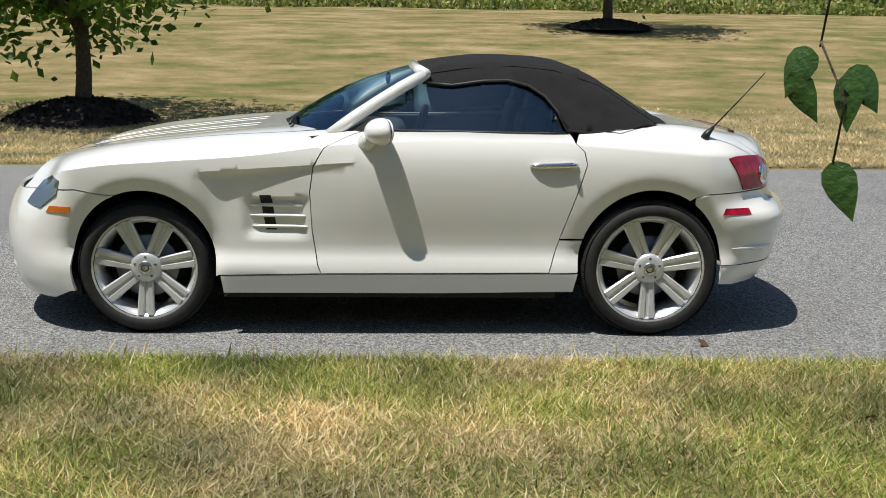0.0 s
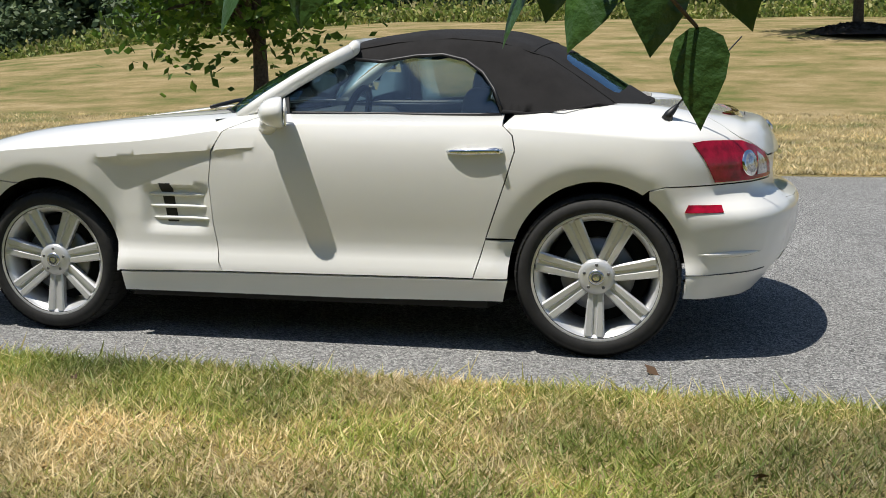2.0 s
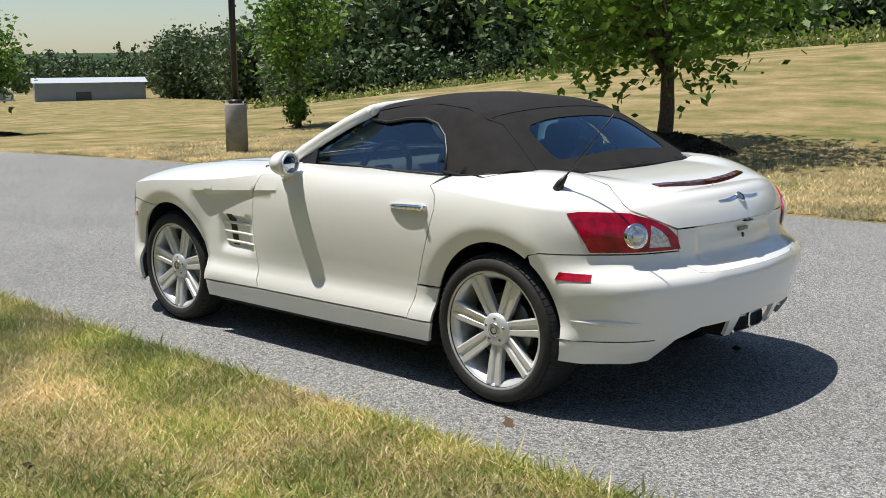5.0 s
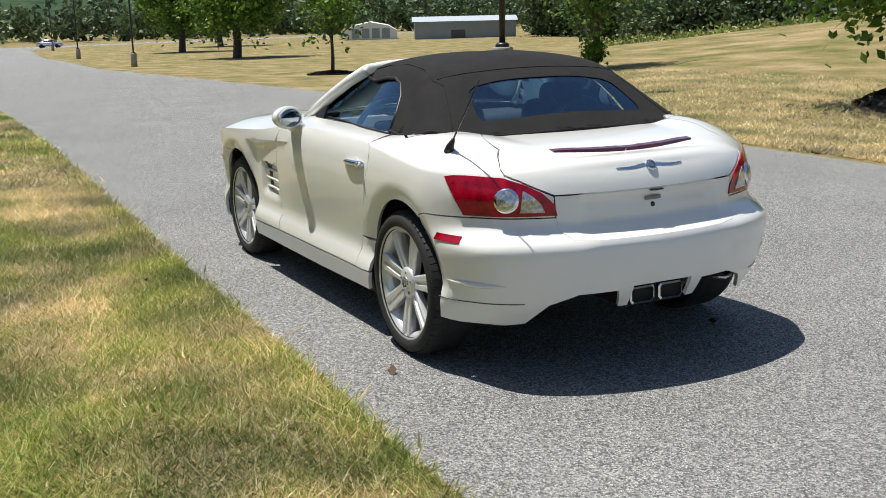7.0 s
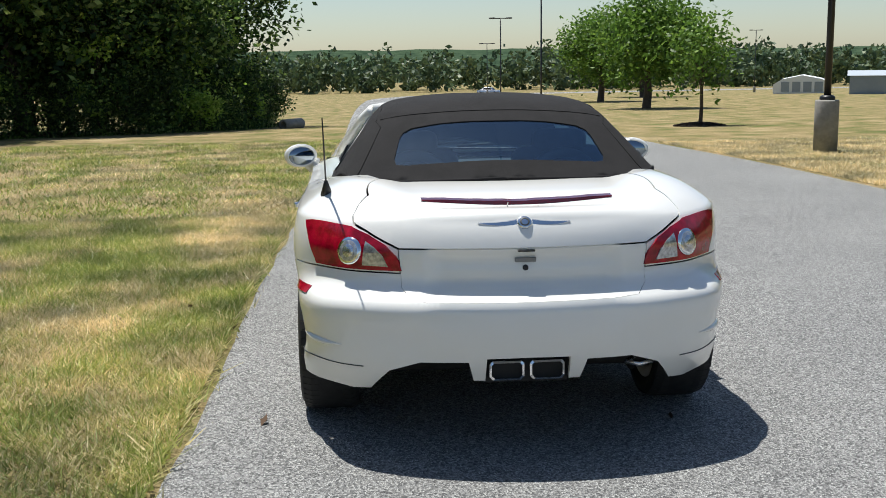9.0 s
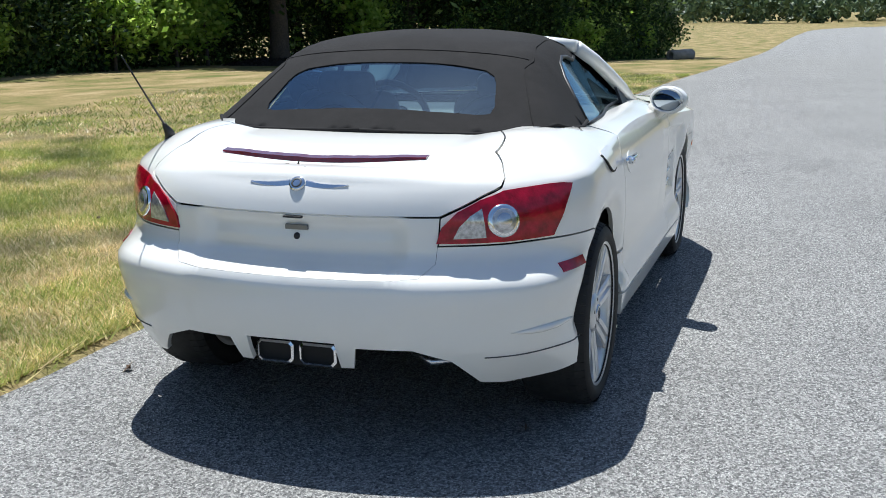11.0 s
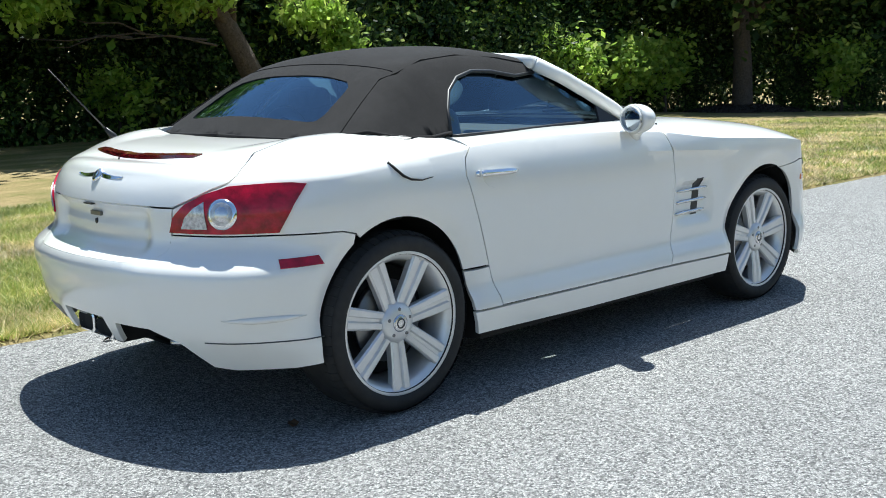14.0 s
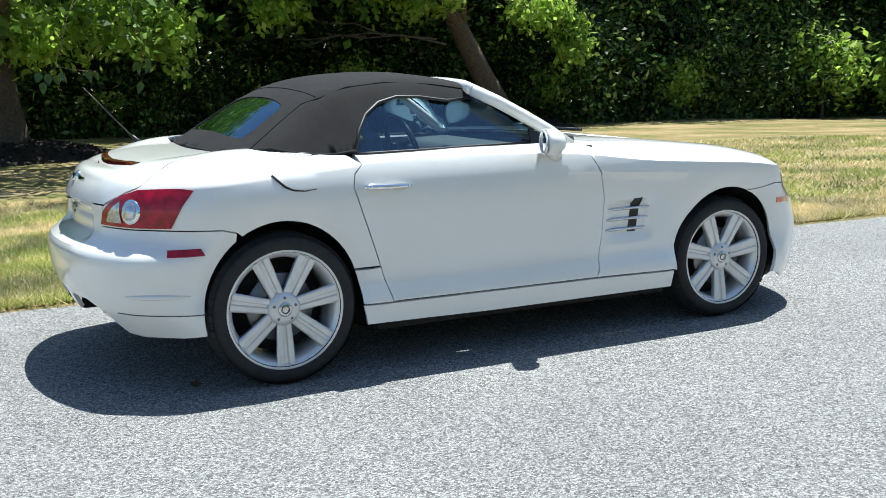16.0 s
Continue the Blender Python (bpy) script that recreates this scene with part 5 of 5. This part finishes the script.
# leaf sprays added along the outer face of the wood, sunlight painted into their colour
cs = []
for k in range(190):
    x0 = rng.uniform(-37, 6)
    z0 = fall(x0) + 0.5 + 4.6 * rng.uniform(0, 1) ** 1.1
    y0 = wood_edge(x0) - 0.15 - 0.22 * z0 + rng.uniform(-0.5, 0.5)
    m = int(rng.uniform(18, 75))
    cs.append(np.array([x0, y0, z0]) + rng.normal(size=(m, 3)) * np.array([0.42, 0.3, 0.17]) * rng.uniform(0.5, 1.3))
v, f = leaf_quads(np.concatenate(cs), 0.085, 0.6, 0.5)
tagged(big("wood_edge_foliage", v, f, LEAFBRIGHT), "sprays of leaves with sunlight painted into their colour, on the wood's outer branches", "foliage", kind="stuff")
# saplings added for bright patches at the wood's edge, sunlight painted into their leaves
sapling = make_tree("sunlit_sapling", 3, 0.035, 0.5, (1.05, 0.7, 0.62), 26, 46, 0.085, LEAFBRIGHT, label="bright green sapling with sunlight painted into its leaves, before dark woods", spread=0.16)
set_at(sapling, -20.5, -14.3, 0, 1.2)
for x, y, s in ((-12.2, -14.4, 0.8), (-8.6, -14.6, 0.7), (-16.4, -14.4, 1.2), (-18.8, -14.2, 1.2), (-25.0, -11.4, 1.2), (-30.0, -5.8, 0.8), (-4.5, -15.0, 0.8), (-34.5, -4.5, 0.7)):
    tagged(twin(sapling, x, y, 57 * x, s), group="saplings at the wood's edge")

# the twig that hangs over the lawn by the road, with single large leaves
twig = new("hanging_branch")
tagged(twig, "thin hanging branch with single large green leaves", "branch")
LEAFNEAR = noisy(mat("large_leaf", rough=0.45, spec=0.4), [(0.3, (0.022, 0.060, 0.012)), (0.7, (0.045, 0.10, 0.018))], 25, bump=0.3, bump_scale=60)


def large_leaf(p, tip, width, turn):
    """A heart-shaped blade with a raised middle rib."""
    p, tip = Vector(p), Vector(tip)
    d = tip - p
    side = Matrix.Rotation(turn, 3, d) @ d.cross(Vector((0.2, 1, 0.1))).normalized()
    n = side.cross(d).normalized()
    verts, faces = [], []
    prof = ((0.0, 0.25), (0.10, 0.80), (0.28, 1.0), (0.5, 0.86), (0.7, 0.55), (0.87, 0.22), (1.0, 0.0))
    for f, w in prof:
        for s, c in ((-1, 0.22), (-0.5, 0.10), (0, 0.0), (0.5, 0.10), (1, 0.22)):
            verts.append(p + d * f + side * (s * w * width) + n * (c * w * width - 0.12 * width * math.sin(3 * f)))
    for i in range(len(prof) - 1):
        for k in range(4):
            faces.append((5 * i + k, 5 * i + k + 1, 5 * i + k + 6, 5 * i + k + 5))
    leaf = raw("leaf", verts, faces, LEAFNEAR, twig, True)


part("stem", tube([(2.3, -9.3, 2.9), (2.4, -6.6, 2.45), (2.2, -4.5, 2.12), (2.05, -3.9, 2.0), (1.95, -3.55, 1.93)], 0.010, 6, [1.4, 1, 0.6, 0.4, 0.25]), BARK, twig)
part("twig", tube([(2.05, -3.95, 2.0), (1.96, -3.98, 1.65), (1.925, -4.0, 1.43)], 0.0035, 6, [1, 0.8, 0.6]), BARK, twig)
part("twig", tube([(2.2, -4.5, 2.12), (2.5, -3.95, 1.8), (2.62, -4.01, 1.38), (2.735, -3.94, 1.255)], 0.004, 6, [1, 0.8, 0.7, 0.5]), BARK, twig)
part("twig", tube([(2.62, -4.01, 1.38), (2.50, -4.02, 1.35), (2.31, -4.07, 1.33)], 0.003, 6), BARK, twig)
part("twig", tube([(1.925, -4.0, 1.44), (1.965, -4.03, 1.34), (1.953, -4.03, 1.235)], 0.0022, 6), BARK, twig)
for a, b, w, turn in (((1.906, -3.885, 1.575), (1.95, -3.91, 1.49), 0.026, 0.3), ((1.99, -3.92, 1.575), (1.995, -3.93, 1.475), 0.034, 0.9), ((1.975, -3.93, 1.425), (2.007, -3.96, 1.325), 0.030, 0.2),
                      ((2.0, -3.92, 1.59), (2.04, -3.94, 1.51), 0.032, -0.4), ((1.93, -3.89, 1.62), (1.90, -3.88, 1.53), 0.030, 0.6),
                      ((2.735, -3.69, 1.425), (2.742, -3.69, 1.322), 0.031, 0.1), ((2.70, -3.70, 1.49), (2.69, -3.70, 1.395), 0.036, -0.5), ((2.64, -3.72, 1.48), (2.61, -3.72, 1.40), 0.034, 0.5), ((2.57, -3.74, 1.485), (2.55, -3.75, 1.405), 0.030, 1.0),
                      ((2.76, -3.68, 1.50), (2.79, -3.67, 1.42), 0.032, 0.3), ((2.60, -3.70, 1.50), (2.585, -3.70, 1.43), 0.028, -0.8), ((2.37, -3.80, 1.50), (2.36, -3.80, 1.425), 0.034, 0.2), ((2.31, -3.82, 1.50), (2.29, -3.83, 1.42), 0.032, 0.7)):
    move = Vector((0.0, -0.25, -0.17)) if a[0] > 2.2 else Vector((-0.022, -0.10, -0.19))
    large_leaf(Vector(a) + move, Vector(b) + move, w, turn)


# tall weeds and woods beyond the far lawn
n = 70000
x = rng.uniform(-48, 34, n)
y = 35.5 + 11 * rng.uniform(0, 1, n) ** 1.2 + 1.0 * np.sin(x * 0.4)
z = np.array([rise(a, b) for a, b in zip(x, y)]) + rng.uniform(0, 1, n) ** 1.6 * (0.35 + 0.6 * rng.uniform(0, 1, n))
v, f = leaf_quads(np.stack([x, y, z], 1), 0.11, 1.8)
tagged(big("tall_weeds", v, f, LEAFPALE), "tall pale green weeds on a low bank", "weeds", kind="stuff")
far_a = make_tree("bank_tree", 9, 0.2, 0.3, (3.6, 3.6, 4.2), 150, 34, 0.30, FARLEAF, label="full leafy tree behind the weedy bank", spread=0.7)
set_at(far_a, -50, 50)
far_b = make_tree("bank_bush", 4, 0.1, 0.0, (2.4, 2.4, 1.7), 90, 34, 0.20, FARLEAF, label="grey-green bush behind the weedy bank", spread=0.5)
set_at(far_b, -46, 47)
for k in range(26):
    x = -58 + 3.9 * k + rng.uniform(-1, 1)
    tagged(twin(far_a, x, 51 + rng.uniform(-2, 4), rng.uniform(0, 360), rng.uniform(0.8, 1.25)), group="trees behind the bank")
    tagged(twin(far_b, x + 2, 45.5 + rng.uniform(-1, 1.5), rng.uniform(0, 360), rng.uniform(0.7, 1.15)), group="bushes behind the bank")
for k in range(12):
    tagged(twin(far_a, -64 - 5.0 * k + rng.uniform(-1, 1), 54 + 3 * k * 0.7 + rng.uniform(-2, 2), rng.uniform(0, 360), rng.uniform(0.7, 1.0)), group="trees behind the bank")

# far tree line and low hills
cs = []
for k in range(620):
    y0 = rng.uniform(-150, 170)
    x0 = -150 - rng.uniform(0, 55) - 0.05 * abs(y0)
    h = rng.uniform(4.5, 9.5) + 0.04 * (-150 - x0)
    p, _ = clumps(7, 16, (x0 - 75, y0 * 1.4, h * 0.5 - 5.0), (h * 0.55, h * 0.6, h * 0.52), 0.7, 0.4)
    cs.append(p)
v, f = leaf_quads(np.concatenate(cs), 0.75)
tagged(big("far_woods", v, f, FARLEAF), "distant green woods beyond the far fields", "woods", kind="stuff")
HILL = noisy(mat("far_hill", rough=1.0, spec=0.0), [(0.35, (0.022, 0.042, 0.026)), (0.65, (0.070, 0.105, 0.060))], 0.09, 10, 0.8, 0.6, 0.2, 3.0)
verts = []
for i in range(81):
    a = -1.15 + 2.3 * i / 80
    for r, h in ((420, -2), (520, 1.0), (640, 1.0)):
        hh = 0 if h < 0 else (6.5 + 2.5 * noise.noise((a * 3.0, 1.7, 0)) + 1.2 * noise.noise((a * 40, 0.3, 0))) * (r / 520)
        verts.append((-r * math.cos(a), r * math.sin(a), hh if h > 0 else -8))
raw("backdrop_hill", verts, [(3 * i + k, 3 * i + k + 1, 3 * i + k + 4, 3 * i + k + 3) for i in range(80) for k in range(2)], HILL, smooth=True)
tagged(bpy.data.objects["backdrop_hill"], "low wooded hills on the horizon", "hills", kind="structure")


# ---- lamp posts, sheds, far car ----
def lamp_post(x, y, h=6.0):
    p = new("lamp_post")
    tagged(p, "black lamp post on a round concrete footing", "lamp post", "lamp posts along the lane")
    part("footing", lathe([(0.0, -0.1), (0.185, -0.1), (0.185, 0.80), (0.172, 0.825), (0.0, 0.83)], 32, "z"), CONCRETE, p)
    part("base_cover", lathe([(0.0, 0.82), (0.12, 0.82), (0.12, 0.87), (0.085, 0.90), (0.0, 0.90)], 24, "z"), POLE, p)
    part("shaft", lathe([(0.055, 0.88), (0.055, 2.5), (0.048, h), (0.0, h)], 16, "z"), POLE, p)
    part("lamp_arm", box(0, 0, h - 0.05, 0.08, 1.3, 0.08, 0.02), POLE, p, smooth=False)
    for s in (-1, 1):
        part("lamp_head", box(0, s * 0.75, h - 0.03, 0.30, 0.50, 0.12, 0.04), POLE, p)
    p.location = (x, y, rise(x, y))
    return p


lamp_post(-9.8, 6.85, 6.5)
lamp_post(-60.5, 10.95, 7.5)
lamp_post(-87.3, 12.0, 7.5)
lamp_post(-135.0, 16.6, 7.0)
lamp_post(-150.0, 58.0, 9.0)

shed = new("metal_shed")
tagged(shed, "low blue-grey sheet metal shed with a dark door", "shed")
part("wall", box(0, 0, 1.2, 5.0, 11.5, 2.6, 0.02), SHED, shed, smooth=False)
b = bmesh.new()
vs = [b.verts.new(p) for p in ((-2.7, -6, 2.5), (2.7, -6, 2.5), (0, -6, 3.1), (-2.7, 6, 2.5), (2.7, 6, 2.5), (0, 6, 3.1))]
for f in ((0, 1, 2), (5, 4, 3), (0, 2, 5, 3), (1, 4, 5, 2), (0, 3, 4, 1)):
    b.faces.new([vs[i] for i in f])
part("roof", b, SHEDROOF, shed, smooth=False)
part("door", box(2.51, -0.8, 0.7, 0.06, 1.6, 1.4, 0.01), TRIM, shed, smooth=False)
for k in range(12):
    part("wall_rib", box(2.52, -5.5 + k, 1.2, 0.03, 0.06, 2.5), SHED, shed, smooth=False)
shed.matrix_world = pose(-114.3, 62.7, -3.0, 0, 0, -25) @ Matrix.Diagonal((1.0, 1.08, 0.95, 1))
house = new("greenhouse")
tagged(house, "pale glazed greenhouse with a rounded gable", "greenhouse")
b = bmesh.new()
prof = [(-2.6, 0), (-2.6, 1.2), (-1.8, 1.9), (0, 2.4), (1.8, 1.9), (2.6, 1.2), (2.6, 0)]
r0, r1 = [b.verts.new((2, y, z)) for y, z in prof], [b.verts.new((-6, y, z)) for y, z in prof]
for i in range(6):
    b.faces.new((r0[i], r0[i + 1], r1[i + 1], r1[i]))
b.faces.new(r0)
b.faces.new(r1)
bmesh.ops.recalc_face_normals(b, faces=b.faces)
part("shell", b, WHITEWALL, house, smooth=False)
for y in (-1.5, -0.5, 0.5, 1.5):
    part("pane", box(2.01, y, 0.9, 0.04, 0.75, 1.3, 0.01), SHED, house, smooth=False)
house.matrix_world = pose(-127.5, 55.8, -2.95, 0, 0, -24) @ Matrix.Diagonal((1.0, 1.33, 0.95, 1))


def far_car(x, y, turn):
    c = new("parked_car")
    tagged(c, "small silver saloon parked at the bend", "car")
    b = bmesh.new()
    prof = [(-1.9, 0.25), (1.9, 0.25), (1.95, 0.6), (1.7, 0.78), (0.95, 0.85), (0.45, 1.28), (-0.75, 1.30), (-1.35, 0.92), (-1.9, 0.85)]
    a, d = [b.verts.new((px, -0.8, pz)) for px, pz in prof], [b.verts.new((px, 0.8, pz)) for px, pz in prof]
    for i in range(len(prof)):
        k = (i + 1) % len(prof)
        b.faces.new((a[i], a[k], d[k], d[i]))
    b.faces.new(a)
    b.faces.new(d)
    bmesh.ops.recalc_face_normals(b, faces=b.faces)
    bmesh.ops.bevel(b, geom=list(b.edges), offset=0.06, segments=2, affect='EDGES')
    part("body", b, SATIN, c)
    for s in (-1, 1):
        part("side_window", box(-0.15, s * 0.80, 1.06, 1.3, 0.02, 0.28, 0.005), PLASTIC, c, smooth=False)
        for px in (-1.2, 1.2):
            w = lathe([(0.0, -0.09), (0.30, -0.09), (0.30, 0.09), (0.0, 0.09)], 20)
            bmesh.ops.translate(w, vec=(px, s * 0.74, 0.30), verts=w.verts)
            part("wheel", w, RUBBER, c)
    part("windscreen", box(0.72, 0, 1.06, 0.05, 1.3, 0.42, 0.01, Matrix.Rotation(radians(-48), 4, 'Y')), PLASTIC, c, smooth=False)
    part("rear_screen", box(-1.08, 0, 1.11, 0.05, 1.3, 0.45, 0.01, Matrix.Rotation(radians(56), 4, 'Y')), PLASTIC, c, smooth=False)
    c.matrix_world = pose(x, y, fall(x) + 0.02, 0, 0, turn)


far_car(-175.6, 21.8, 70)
drain = new("drain_pipe_end")
tagged(drain, "short concrete pipe end lying on the lawn", "pipe")
part("pipe", lathe([(0.13, -0.6), (0.20, -0.6), (0.20, 0.6), (0.13, 0.6), (0.13, -0.6)], 20, close=False), CONCRETE, drain)
drain.matrix_world = pose(-34.2, -3.0, fall(-34.2) + 0.17, 0, 0, 60)


# ---- grass blades, last ----
def blades(name, x, y, height, width, material, label):
    n = len(x)
    z = np.array([rise(a, b) for a, b in zip(x, y)]) - 0.004
    a = rng.uniform(0, 2 * math.pi, n)
    h = height * rng.uniform(0.45, 1.25, n)
    lean = rng.normal(0, 0.85, (n, 2)) * h[:, None]
    w = width * rng.uniform(0.6, 1.3, n)
    p = np.stack([x, y, z], 1)
    side = np.stack([np.cos(a) * w, np.sin(a) * w, 0 * a], 1)
    tip = p + np.stack([lean[:, 0], lean[:, 1], h], 1)
    v = np.stack([p - side, p + side, tip], 1).reshape(-1, 3)
    ob = big(name, v, np.arange(3 * n).reshape(-1, 3), material)
    tagged(ob, label, "grass", kind="stuff")


def scatter(n, x0, x1, d0, d1, power=1.0):
    """Places beside the road, from d0 to d1 metres left of its left edge."""
    x = rng.uniform(x0, x1, n)
    d = d0 + (d1 - d0) * rng.uniform(0, 1, n) ** power
    return x, np.array([road_left(v) for v in x]) - d


def field(x, y):
    return np.array([noise.noise((0.55 * a, 0.9 * b, 2.0)) + 0.6 * noise.noise((2.1 * a, 2.6 * b, 5.0)) for a, b in zip(x, y)])


x, y = scatter(400000, -3.5, 7.5, -0.03, 5.2, 1.2)
k = field(x, y) + rng.normal(0, 0.22, len(x))
for name, sel, m, hgt, lab in (("green_grass", k < -0.10, BLADEGREEN, 0.050, "green blades of mown lawn grass"), ("mixed_grass", (k >= -0.10) & (k < 0.22), BLADE, 0.045, "half-dry blades of mown lawn grass"), ("dry_grass", k >= 0.22, BLADEDRY, 0.038, "straw-dry blades of mown lawn grass")):
    blades(name, x[sel], y[sel], hgt, 0.0042, m, lab)
x, y = scatter(60000, -18, -3.5, -0.03, 7.0, 1.5)
k = field(x, y) + rng.normal(0, 0.22, len(x))
blades("lane_grass", x[k < 0.1], y[k < 0.1], 0.05, 0.009, BLADEGREEN, "green lawn grass along the lane")
blades("lane_dry_grass", x[k >= 0.1], y[k >= 0.1], 0.045, 0.009, BLADEDRY, "straw-dry lawn grass along the lane")
x = rng.uniform(-14, 9, 80000)
y = np.array([road_right(v) for v in x]) - 0.03 + 7 * rng.uniform(0, 1, len(x)) ** 1.7
blades("verge_grass", x, y, 0.05, 0.009, BLADEDRY, "dry straw-coloured grass on the far verge")
x = rng.uniform(-7, 7, 1100)
y = np.array([road_left(v) for v in x]) + rng.normal(0.0, 0.045, len(x))
blades("edge_weeds", x, y, 0.075, 0.006, BLADE, "rough green weeds creeping over the road's edge")
# fallen leaves and twigs on lawn and asphalt
DEAD = mat("dead_leaf", (0.09, 0.05, 0.025), 0.8)
for px, py in ((0.55, -1.62), (2.62, -1.02), (2.95, -2.1), (1.7, -2.6), (0.2, -2.9), (2.76, 0.66)):
    v, f = leaf_quads(np.array([[0, 0, 0.0], [0.012, 0.004, 0.004]]), 0.028, 0.3)
    lf = big("fallen_leaf", v, f, DEAD)
    tagged(lf, "curled brown fallen leaf on the ground", "leaf", "fallen leaves")
    lf.location = (px, py, rise(px, py) + 0.03 if py < -1.36 else 0.012)
